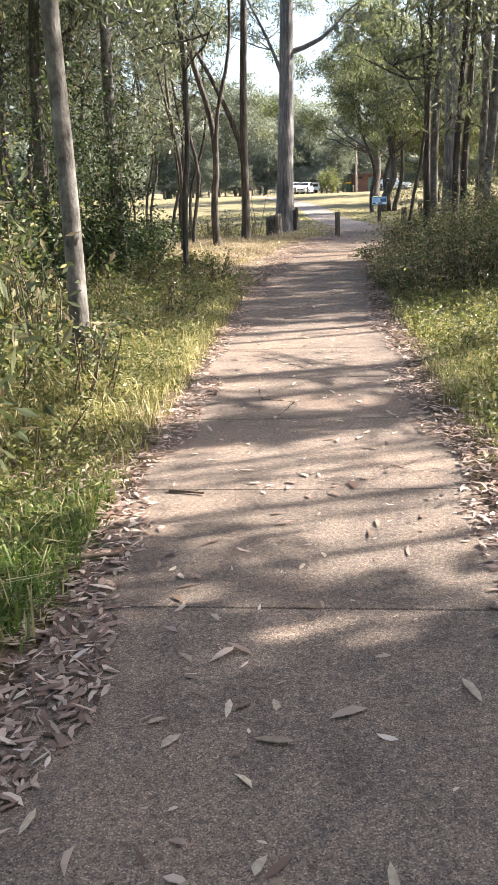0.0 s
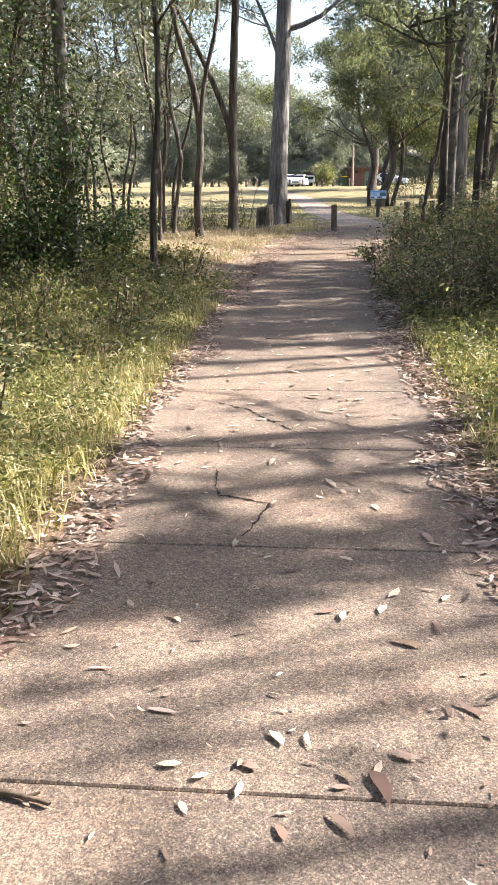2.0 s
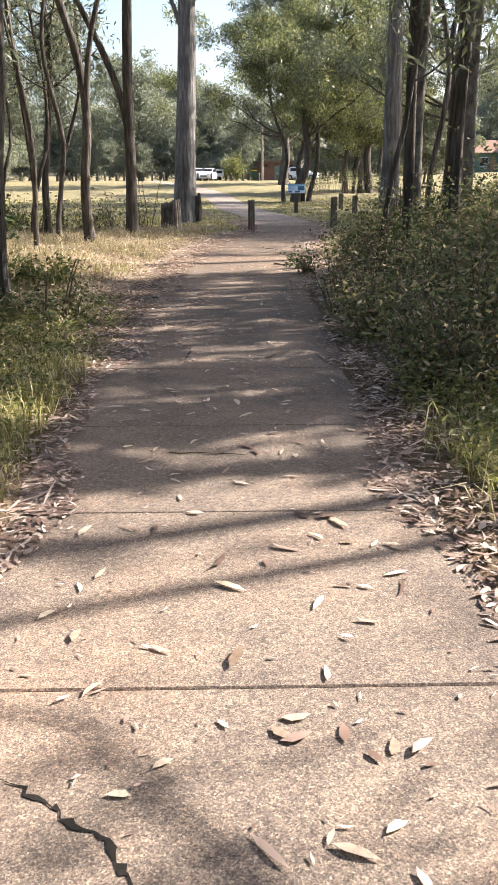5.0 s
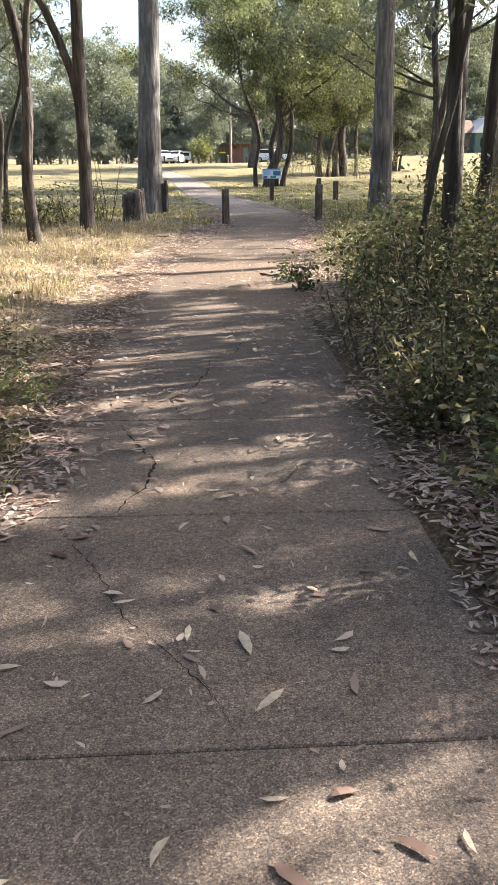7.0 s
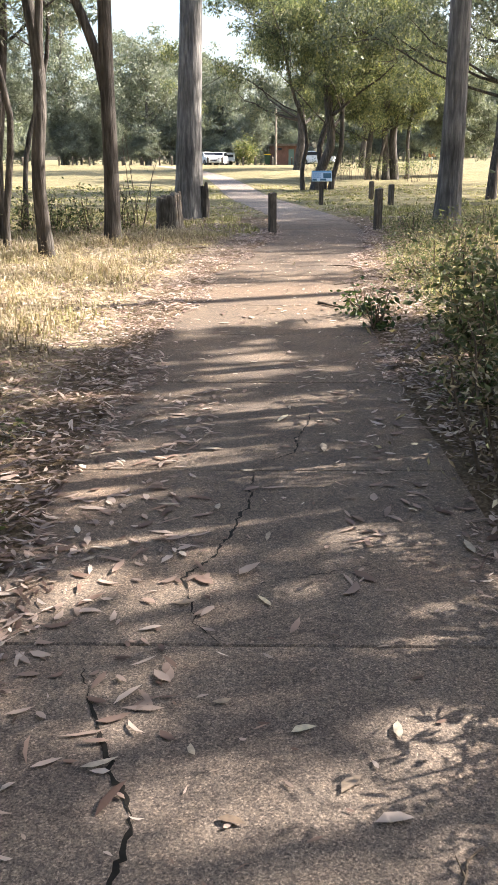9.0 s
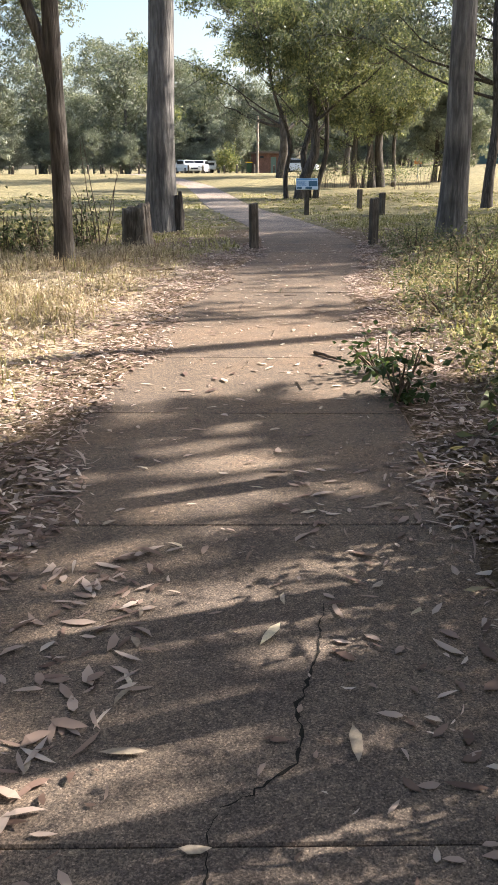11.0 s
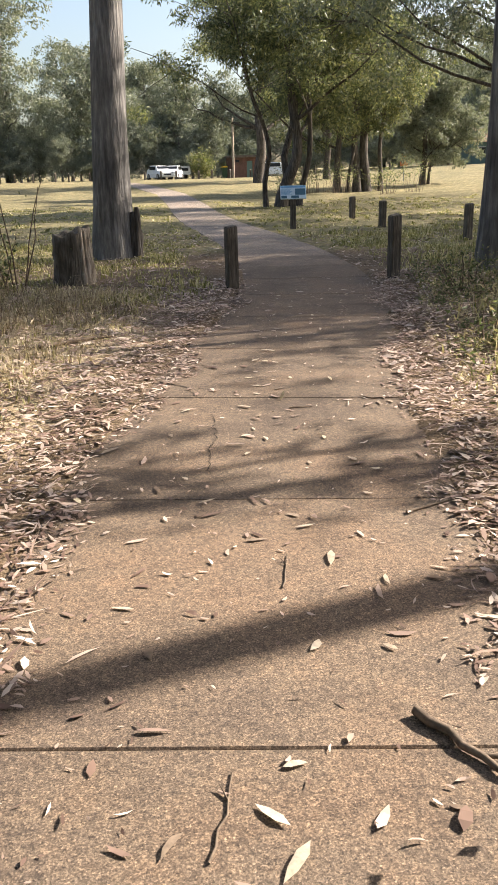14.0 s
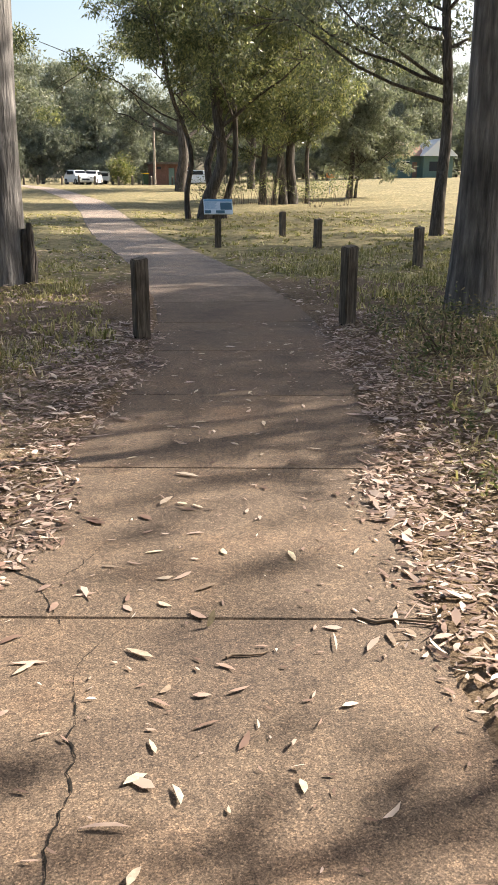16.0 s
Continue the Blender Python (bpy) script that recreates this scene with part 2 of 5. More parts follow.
M_LUSH = leafy("lush_grass_blades", [(0.0, (0.07, 0.13, 0.03)), (0.5, (0.15, 0.24, 0.06)), (1.0, (0.3, 0.36, 0.12))], 0.4, 0.5, 0.3)
M_DRY = leafy("dry_grass", [(0.0, (0.22, 0.165, 0.12)), (0.5, (0.42, 0.335, 0.25)), (1.0, (0.68, 0.59, 0.47))], 0.3, 0.6)
M_LITTER = leafy("fallen_leaves", [(0.0, (0.1, 0.06, 0.048)), (0.3, (0.25, 0.165, 0.135)), (0.62, (0.43, 0.32, 0.275)), (0.88, (0.6, 0.48, 0.425)), (1.0, (0.74, 0.64, 0.57))], 0.1, 0.6, 0.3)
M_FALLEN = leafy("fallen_leaf_skin", [(0.0, (0.18, 0.125, 0.09)), (0.3, (0.42, 0.34, 0.27)), (0.75, (0.62, 0.53, 0.44)), (1.0, (0.7, 0.61, 0.45))], 0.1, 0.6, 0.3, True)
M_WHITE = plain("white_paint", (0.78, 0.79, 0.8), 0.3, 0, 0.04)
M_GLASS_DARK = plain("dark_window_glass", (0.03, 0.035, 0.045), 0.08)
M_TYRE = plain("tyre_rubber", (0.025, 0.025, 0.027), 0.8)
M_BRICK = two_scale("red_brickwork", [(0.3, (0.11, 0.058, 0.045)), (0.7, (0.2, 0.115, 0.09))], 8, 1.0, 0.9, 0.3, 0.01)
M_ROOF = two_scale("terracotta_roof", [(0.3, (0.24, 0.14, 0.10)), (0.7, (0.38, 0.24, 0.175))], 6, 0.8, 0.85, 0.3, 0.02)
M_GREENWALL = plain("grey_green_cladding", (0.11, 0.17, 0.15), 0.7)
M_SIGN_BLUE = plain("sign_blue", (0.16, 0.34, 0.52), 0.35, 0, 0.05)
M_SIGN_DARK = plain("sign_dark_print", (0.05, 0.12, 0.17), 0.4, 0, 0.05)
M_SIGN_FACE = plain("sign_pale_face", (0.6, 0.7, 0.77), 0.35, 0, 0.06)
M_ORANGE = plain("orange_sign", (0.5, 0.19, 0.08), 0.4)
M_YELLOW = plain("yellow_lid", (0.65, 0.42, 0.03), 0.4)
M_BIN = plain("dark_green_plastic", (0.02, 0.05, 0.03), 0.5)
M_RED = plain("red_lamp", (0.4, 0.02, 0.02), 0.3)
M_METAL = plain("galvanised_metal", (0.35, 0.36, 0.37), 0.45, 0.8)

# ---------------------------------------------------------------- mesh helpers
rng = np.random.default_rng(7)


def np_mesh(name, verts, faces, mat, smooth=False):
    verts, faces = np.asarray(verts, dtype=np.float32), np.asarray(faces, dtype=np.int32)
    me = bpy.data.meshes.new(name)
    k = faces.shape[1]
    me.vertices.add(len(verts))
    me.vertices.foreach_set("co", verts.ravel())
    me.loops.add(faces.size)
    me.loops.foreach_set("vertex_index", faces.ravel())
    me.polygons.add(len(faces))
    me.polygons.foreach_set("loop_start", np.arange(0, faces.size, k, dtype=np.int32))
    me.polygons.foreach_set("loop_total", np.full(len(faces), k, dtype=np.int32))
    me.polygons.foreach_set("use_smooth", np.full(len(faces), smooth))
    me.materials.append(mat)
    me.update(calc_edges=True)
    return me


def part(name, bm, mat, parent, label=""):
    """Links a bmesh (or a mesh) as one object under a thing."""
    if isinstance(bm, bmesh.types.BMesh):
        me = bpy.data.meshes.new(name)
        bm.to_mesh(me)
        bm.free()
        me.materials.append(mat)
    else:
        me = bm
    ob = new(name, me)
    ob.parent = parent
    if label:
        ob["label"] = label
    return ob


def empty(name, x, y, z=0.0, turn=0.0):
    ob = new(name)
    ob.location, ob.rotation_euler = (x, y, z), (0, 0, radians(turn))
    ob.empty_display_size = 0.1
    return ob


def box(bm, x0, x1, y0, y1, z0, z1, bevel=0.0):
    r = bmesh.ops.create_cube(bm, size=1.0, matrix=Matrix.Translation(((x0 + x1) / 2, (y0 + y1) / 2, (z0 + z1) / 2)) @ Matrix.Diagonal((x1 - x0, y1 - y0, z1 - z0, 1)))
    if bevel:
        es = list({e for v in r["verts"] for e in v.link_edges})
        bmesh.ops.bevel(bm, geom=es, offset=bevel, segments=2, affect="EDGES")
    return bm


def boxed(x0, x1, y0, y1, z0, z1, bevel=0.0):
    return box(bmesh.new(), x0, x1, y0, y1, z0, z1, bevel)


def tube(points, radii, sides=7, ridge=0.0, seed=0, ridges=9):
    """Vertices and quads of a bent, tapered tube."""
    P, R = np.asarray(points, float), np.asarray(radii, float)
    n = len(P)
    T = np.gradient(P, axis=0)
    T /= np.linalg.norm(T, axis=1)[:, None] + 1e-9
    ref = np.where(np.abs(T[:, 2:3]) < 0.9, np.array([[0, 0, 1.0]]), np.array([[1.0, 0, 0]]))
    if np.mean(np.abs(T[:, 2])) > 0.75:
        ref = np.tile(np.array([[1.0, 0, 0]]), (n, 1))
    else:
        ref = np.tile(np.array([[0, 0, 1.0]]), (n, 1)) + 1e-3
    U = np.cross(T, ref)
    U /= np.linalg.norm(U, axis=1)[:, None] + 1e-9
    W = np.cross(T, U)
    a = np.linspace(0, 2 * np.pi, sides, endpoint=False)
    r = R[:, None] * np.ones(sides)[None]
    if ridge:
        g = np.random.default_rng(seed)
        ph = g.uniform(0, 6.28, 4)
        h = np.linspace(0, n * 0.35, n)[:, None]
        f = 0.5 * np.sin(ridges * a[None] + ph[0] + 0.8 * np.sin(h * 0.9 + ph[1])) + 0.3 * np.sin((2 * ridges + 3) * a[None] + ph[2] + h) + 0.4 * np.sin(3 * a[None] + ph[3] + h * 0.4)
        r = r * (1 + ridge * f + g.normal(0, ridge * 0.25, r.shape))
    V = P[:, None] + r[..., None] * (np.cos(a)[None, :, None] * U[:, None] + np.sin(a)[None, :, None] * W[:, None])
    i, j = np.meshgrid(np.arange(n - 1), np.arange(sides), indexing="ij")
    j2 = (j + 1) % sides
    F = np.stack([i * sides + j, i * sides + j2, (i + 1) * sides + j2, (i + 1) * sides + j], -1).reshape(-1, 4)
    return V.reshape(-1, 3), F


def joined(pieces):
    V, F, o = [], [], 0
    for v, f in pieces:
        V.append(v)
        F.append(np.asarray(f) + o)
        o += len(v)
    return np.concatenate(V), np.concatenate(F)


def leaves(centres, length, width, g, droop=0.6, fold=0.25, outward=None):
    """Diamond leaves round the given places, hanging more or less; their faces turn outward from the clump where that is given."""
    n = len(centres)
    az = g.uniform(0, 2 * np.pi, n)
    el = g.normal(-droop, 0.5, n)
    D = np.stack([np.cos(az) * np.cos(el), np.sin(az) * np.cos(el), np.sin(el)], 1)
    face = g.normal(0, 1, (n, 3))
    if outward is not None:
        face = face * 0.45 + outward + np.array([0, 0, 0.35])
    S = np.cross(D, face)
    S /= np.linalg.norm(S, axis=1)[:, None] + 1e-9
    N = np.cross(D, S)
    L = (length * g.uniform(0.6, 1.4, n))[:, None]
    W = (width * g.uniform(0.7, 1.3, n))[:, None]
    mid = centres + D * L * g.uniform(0.35, 0.5, n)[:, None]
    V = np.stack([centres, mid + S * W / 2 - N * W * fold, centres + D * L - N * L * 0.08, mid - S * W / 2 - N * W * fold], 1).reshape(-1, 3)
    b = np.arange(n)[:, None] * 4
    F = np.concatenate([b + [0, 1, 2], b + [0, 2, 3]], 1).reshape(-1, 3)
    return V, F


def smooth01(a, b, x):
    t = np.clip((np.asarray(x, float) - a) / (b - a), 0, 1)
    return t * t * (3 - 2 * t)


# ---------------------------------------------------------------- plan: the path's middle line and the lie of the land
CL_Y = (-8, 0, 2.3, 4.4, 6.6, 9.0, 11.4, 15.0, 17.0, 19.0, 22.4, 24.4, 26.5, 29.2, 32, 36, 41, 46, 53, 62, 75, 95, 120)
CL_X = (0.0, 0.2, 0.33, 0.5, 0.63, 0.86, 1.0, 1.45, 1.68, 1.95, 2.55, 2.98, 3.6, 4.35, 4.85, 5.15, 5.15, 5.05, 5.2, 5.5, 5.6, 4.0, 0.0)
HALF = 0.93


def mid_x(y):
    y = np.asarray(y, float)
    return (np.interp(y - 1.2, CL_Y, CL_X) + np.interp(y, CL_Y, CL_X) * 2 + np.interp(y + 1.2, CL_Y, CL_X)) / 4


def rise(x, y):
    return 1.15 * smooth01(46, 118, y) + 1.0 * smooth01(16, 48, x) * smooth01(42, 85, y) + 2.0 * smooth01(150, 500, y)


def wobble(x, y):
    return 0.035 * np.sin(1.3 * x + 0.7 * y) * np.sin(0.9 * y - 0.5 * x) + 0.02 * np.sin(3.1 * x + 1.2) * np.sin(2.7 * y)


def land(x, y):
    """Height of the ground."""
    x, y = np.asarray(x, float), np.asarray(y, float)
    off = np.abs(x - mid_x(y))
    side = smooth01(0.8, 0.97, off)
    bank = 0.10 * smooth01(1.2, 3.5, off) * (1 - smooth01(26, 34, y))
    return rise(x, y) - 0.055 + 0.062 * side + side * (wobble(x, y) + bank)


def build_ground():
    xs = np.concatenate([[-1500, -700, -350, -180, -110], np.arange(-80, -12, 4), np.arange(-12, -6, 0.5), np.arange(-6, 9.5, 0.13), np.arange(9.6, 16, 0.5), np.arange(16, 90, 4), [110, 180, 350, 700, 1500]])
    ys = np.concatenate([[-1500, -600, -250, -100, -50, -25, -12], np.arange(-8, 0, 0.8), np.arange(0, 48, 0.2), np.arange(48, 125, 0.8), [130, 140, 160, 200, 270, 400, 700, 1500]])
    X, Y = np.meshgrid(xs, ys)
    Z = land(X, Y)
    V = np.stack([X, Y, Z], -1).reshape(-1, 3)
    ny, nx = X.shape
    i, j = np.meshgrid(np.arange(ny - 1), np.arange(nx - 1), indexing="ij")
    F = np.stack([i * nx + j, i * nx + j + 1, (i + 1) * nx + j + 1, (i + 1) * nx + j], -1).reshape(-1, 4)
    me = np_mesh("ground", V, F, M_GROUND, True)
    off = X - mid_x(Y)
    a = np.abs(off)
    litter = np.clip(1.1 - smooth01(1.1, 2.2, a) * (1 - 0.75 * smooth01(14, 20, Y)), 0, 1) * (1 - smooth01(34, 42, Y) * 0.5)
    litter = np.where((off > 1.2) & (Y > 10.5) & (Y < 30), np.maximum(litter, 0.75), litter)
    dry = smooth01(12, 17, Y) * (1 - smooth01(27, 30, Y)) * smooth01(-0.9, -1.8, off) * 0.8
    lawn = np.maximum(smooth01(33, 38, Y), smooth01(9, 14, X) * smooth01(28, 34, Y))
    litter = litter * (1 - lawn)
    col = np.stack([litter, dry, lawn, np.ones_like(dry)], -1).reshape(-1, 4).astype(np.float32)
    ca = me.color_attributes.new("zone", "FLOAT_COLOR", "POINT")
    ca.data.foreach_set("color", col.ravel())
    tagged(new("ground", me), "leaf-littered bush soil running into dry mown parkland grass", "ground", kind="structure")


build_ground()

# ---------------------------------------------------------------- trees
def spine(h, n, lean, g, wig):
    """A trunk's middle line from its foot up."""
    z = np.linspace(0, h, n)
    w = np.cumsum(g.normal(0, wig, (n, 2)), 0) * np.linspace(0, 1, n)[:, None]
    p, q = g.uniform(0, 6.28, 2), g.uniform(0.7, 1.3, 2)
    w = w + wig * 5 * (np.sin(z[:, None] * q + p) - np.sin(p)) * np.minimum(1, z / 2)[:, None]
    return np.stack([lean[0] * z + w[:, 0], lean[1] * z + w[:, 1], z], 1)


def trunk_radii(r, n, h, flare=0.35, top=0.35):
    z = np.linspace(0, h, n)
    return r * (1 - (1 - top) * z / h) * (1 + flare * np.exp(-z / (r * 2.2)))


def crown_points(tips, count, spread, g):
    """Places of leaves in loose hanging clumps round the tips of branches."""
    m = 2
    hubs = (tips[:, None] + g.normal(0, 1, (len(tips), m, 3)) * np.array([spread, spread, spread * 0.6]) * 0.8).reshape(-1, 3)
    size = g.uniform(0.35, 1.0, len(hubs)) * spread
    k = g.choice(len(hubs), count, p=size ** 2 / np.sum(size ** 2))
    d = g.normal(0, 1, (count, 3))
    d /= np.linalg.norm(d, axis=1)[:, None] + 1e-9
    return hubs[k] + d * (size[k] * g.uniform(0, 1, count) ** 0.45)[:, None] * np.array([1.0, 1.0, 0.7]), d


def make_tree(name, x, y, r, h, lean=(0, 0), seed=0, bark=None, leaf=None, crown_from=5.0, reach=2.2, limbs=9, count=5000,
              leaf_len=0.17, leaf_wid=0.04, spread=0.7, fork=None, ridge=0.05, sides=14, wig=0.02, label="", category="tree", group="", up=0.9, stems=(), z=None):
    """A gum tree: trunk with limbs, and a crown of hanging leaves."""
    g = np.random.default_rng(seed)
    n = max(14, int(h * 2.2))
    pieces, tips = [], []
    main = [(spine(h, n, lean, g, wig), trunk_radii(r, n, h), sides)]
    for (dx, dy, lx, ly, rs, hs) in stems:
        ns = max(10, int(hs * 2))
        s = spine(hs, ns, (lx, ly), g, wig) + np.array([dx, dy, 0])
        main.append((s, trunk_radii(rs, ns, hs), max(8, sides - 4)))
    if fork:
        zf, lx, ly, rf, hf = fork
        k = int(np.argmin(np.abs(main[0][0][:, 2] - zf)))
        base = main[0][0][k]
        ns = max(10, int(hf * 2))
        s = spine(hf, ns, (lx, ly), g, wig)
        s[:, :2] *= (np.linspace(0, 1, ns) ** 0.3)[:, None]
        main.append((s + base, np.linspace(rf, rf * 0.35, ns), 9))
    for q, (s, rr, sd) in enumerate(main):
        s[0, 2] -= 0.25
        pieces.append(tube(s, rr, sd, ridge, seed + q))
        top = s[-1, 2]
        share = max(3, int(limbs / len(main)))
        for j in range(share):
            t = crown_from + (top - crown_from) * ((j + g.uniform(0.1, 0.9)) / share)
            if t >= top:
                continue
            k = int(np.argmin(np.abs(s[:, 2] - t)))
            a = g.uniform(0, 2 * np.pi)
            L = reach * g.uniform(0.5, 1.15) * (1.15 - 0.55 * (t - crown_from) / max(0.1, top - crown_from))
            m = 7
            u = np.linspace(0, 1, m)
            d = np.array([np.cos(a), np.sin(a)])
            b = s[k] + np.stack([d[0] * L * u, d[1] * L * u, up * L * (u ** 1.2) * g.uniform(0.4, 1.0)], 1) + np.cumsum(g.normal(0, 0.045 * L, (m, 3)), 0) * u[:, None]
            pieces.append(tube(b, np.linspace(min(rr[k] * 0.45, 0.09 + 0.02 * L), 0.012, m), 5))
            tips.append(b[-1])
            tips.append(b[4])
            for _ in range(2):
                e = b[4 + g.integers(0, 2)]
                q2 = e + np.array([*(g.normal(0, 0.42, 2) * L), g.normal(0.12, 0.22) * L])
                w = np.linspace(0, 1, 4)[:, None]
                pieces.append(tube(e + (q2 - e) * w + g.normal(0, 0.02 * L, (4, 3)) * w, np.linspace(0.022, 0.007, 4), 4))
                tips.append(q2)
        tips.append(s[-1])
    zz = float(land(x, y)) if z is None else z
    root = empty(name, x, y, zz)
    V, F = joined(pieces)
    part("trunk", np_mesh("trunk", V, F, bark or M_BARK_DARK, True), None, root)
    if count:
        C, outward = crown_points(np.array(tips), count, spread, g)
        high = C[:, 2] > 0.5
        V, F = leaves(C[high], leaf_len, leaf_wid, g, outward=outward[high])
        part("crown", np_mesh("crown", V, F, leaf or M_LEAF_GUM), None, root)
    return tagged(root, label, category, group)


TALL = "tall slender gum tree with bare trunk and grey-green leaves"
make_tree("gum_tree", -1.215, 7.35, 0.084, 11, (0.008, 0.01), 11, M_BARK_GREY, crown_from=6.5, reach=1.8, count=5000, ridge=0.03, sides=18, wig=0.004, label="smooth grey-barked young gum standing in grass by the path")
make_tree("gum_tree", -1.82, 14.5, 0.105, 12, (0.01, 0.0), 12, M_BARK_GREY, crown_from=3.4, reach=2.0, count=11000, ridge=0.03, wig=0.005, label="grey gum with vine climbing its lower trunk")
make_tree("gum_tree", -2.65, 13.4, 0.10, 11, (-0.02, 0.0), 13, M_BARK_DARK, crown_from=3.0, reach=2.0, count=11000, label="dark gum smothered in creeper at its foot")
make_tree("gum_tree", -0.8, 15.3, 0.055, 9, (-0.02, 0.0), 14, M_BARK_DARK, crown_from=3.6, reach=1.2, count=3000, wig=0.02, label="thin dark gum sapling rising from the grass")
make_tree("gum_tree", -1.35, 22.5, 0.05, 8, (0.0, 0.0), 15, M_BARK_DARK, crown_from=3.4, reach=1.3, count=3000, wig=0.03, fork=(1.2, -0.15, 0.0, 0.035, 6), label="thin forked gum sapling in dry grass")
make_tree("gum_tree", -0.5, 24.5, 0.1, 11, (-0.1, 0.0), 16, M_BARK_DARK, crown_from=5.2, reach=2.0, count=6000, wig=0.03, fork=(2.5, 0.12, 0, 0.06, 7), label="dark rough-barked gum with crooked forked trunk in dry grass")
make_tree("gum_tree", 0.3, 26.9, 0.135, 13, (0.03, 0.0), 17, M_BARK_DARK, crown_from=6.6, reach=2.4, count=6500, ridge=0.06, wig=0.005, fork=(2.6, -0.5, 0, 0.085, 6), label="dark rough-barked gum forking above head height")
make_tree("gum_tree", -1.75, 28.2, 0.09, 10, (-0.02, 0.0), 18, M_BARK_DARK, crown_from=3.2, reach=1.8, count=5000, wig=0.03, label="thin dark gum with low leafy twigs")
make_tree("gum_tree", 1.92, 35.5, 0.345, 19, (0.034, 0.0), 19, M_BARK_BIG, crown_from=6.4, reach=3.4, limbs=17, count=11000, ridge=0.03, sides=32, wig=0.002, fork=(5.2, -0.42, 0, 0.085, 3.5), label="large old gum with fluted grey stringy bark beside the path")
make_tree("gum_tree", 7.42, 30.5, 0.26, 17, (0.0, 0.0), 20, M_BARK_BIG, crown_from=8.0, reach=3.5, limbs=12, count=9000, ridge=0.02, sides=24, wig=0.003, label="large straight gum with grey-brown bark beyond the bollards")
make_tree("gum_tree", 7.6, 27.6, 0.08, 10, (0.02, 0.0), 21, M_BARK_DARK, crown_from=3.4, reach=2.0, count=5000, wig=0.03, label="thin dark gum on the shaded verge")
for k, (x, y, r, lx) in enumerate(((3.75, 16.7, 0.07, 0.0), (3.98, 17.2, 0.085, 0.015), (4.2, 16.4, 0.07, 0.02), (4.55, 15.8, 0.09, 0.03), (4.9, 18.6, 0.08, 0.01), (5.6, 19.8, 0.1, 0.02))):
    make_tree("gum_tree", x, y, r, 12, (lx, 0.0), 30 + k, M_BARK_GREY if k % 2 else M_BARK_DARK, crown_from=4.0, reach=1.7, count=4200, wig=0.006, label=TALL, group="gum stand beside the path")
make_tree("gum_tree", 3.25, 16.1, 0.035, 6, (0.01, 0.0), 37, M_BARK_DARK, crown_from=2.0, reach=0.9, count=2200, wig=0.03, label="spindly sapling rising from the thicket")

# woods on both sides: thin gums
g = np.random.default_rng(5)
placed = 0
while placed < 36:
    x, y = g.uniform(-15, -2.6), g.uniform(9, 32)
    if x > -2.4 - 0.16 * max(0, y - 16) or (y > 24 and x > -6):
        continue
    make_tree("gum_tree", x, y, g.uniform(0.035, 0.1), g.uniform(7, 13), (g.normal(0, 0.05), g.normal(0, 0.03)), 100 + placed, M_BARK_DARK if placed % 3 else M_BARK_GREY,
              crown_from=g.uniform(1.8, 3.6), reach=1.9, count=8000, limbs=13, spread=0.85, leaf_len=0.15, leaf_wid=0.036, wig=0.04, sides=9, label=TALL, group="woodland gums")
    placed += 1
gs = np.random.default_rng(15)
for k in range(15):
    x, y = -7.4 + 0.44 * k + gs.uniform(-0.25, 0.25), gs.uniform(25.5, 33) - 0.12 * k
    make_tree("gum_tree", x, y, gs.uniform(0.035, 0.065), gs.uniform(7, 10), (gs.normal(0, 0.06), gs.normal(0, 0.03)), 150 + k, M_BARK_DARK, crown_from=gs.uniform(2.0, 3.4), reach=1.3, count=2600, limbs=11,
              spread=0.55, leaf_len=0.13, leaf_wid=0.032, wig=0.04, sides=8, label="thin crooked gum sapling with twiggy crown", group="saplings behind the clearing")
# shading woods up-sun of the path: dense stands with thin gaps between
STANDS = ((-2.6, 1.7, 9, 6500, 12, 15, 2.0, 0.2, True), (9.0, 17.8, 15, 200, 10, 15, 1.8, 0, False), (3.4, 8.6, 5, 220, 9, 13, 2.0, 0, False), (5.4, 6.1, 2, 600, 12, 14, 0.4, 0.8, True), (11.0, 11.5, 2, 900, 12, 14, 0.35, 0.2, True),
          (16.0, 17.4, 3, 600, 12, 15, 0.35, 0.3, True), (19.8, 27.6, 4, 200, 9, 13, 2.0, 0, False), (29.4, 46.0, 26, 5200, 14, 19, 2.2, 0, False), (46, 62, 9, 3000, 16, 20, 2.4, 0, False), (30, 43, 8, 4600, 13, 17, 2.2, 5.5, True),
          (12.1, 12.9, 2, 350, 12, 14, 0.4, 2.4, True), (14.0, 14.5, 1, 400, 12, 14, 0.4, 1.6, True),
          (18.8, 19.2, 1, 1200, 12, 13, 0.4, 2.3, True), (26.0, 29.5, 3, 1000, 12, 14, 1.2, 5.2, True), (1.3, 2.0, 2, 3200, 12, 13, 0.7, 0.3, True),
          (1.3, 2.2, 2, 1700, 12, 13, 0.7, -0.4, True), (12.7, 13.6, 3, 1000, 12, 14, 0.5, 0.9, True), (13.95, 14.1, 1, 1100, 12, 14, 0.4, 0.2, True), (14.8, 15.4, 2, 700, 12, 14, 0.35, 0.0, True),
          (18.4, 19.1, 3, 1300, 12, 14, 0.4, 0.9, True), (28.5, 30.5, 3, 3200, 13, 16, 1.4, 2.2, True), (22.6, 23.0, 1, 500, 12, 13, 0.7, 0.9, True), (10.35, 10.75, 1, 1300, 12, 14, 0.4, 0.6, True))
made = 0
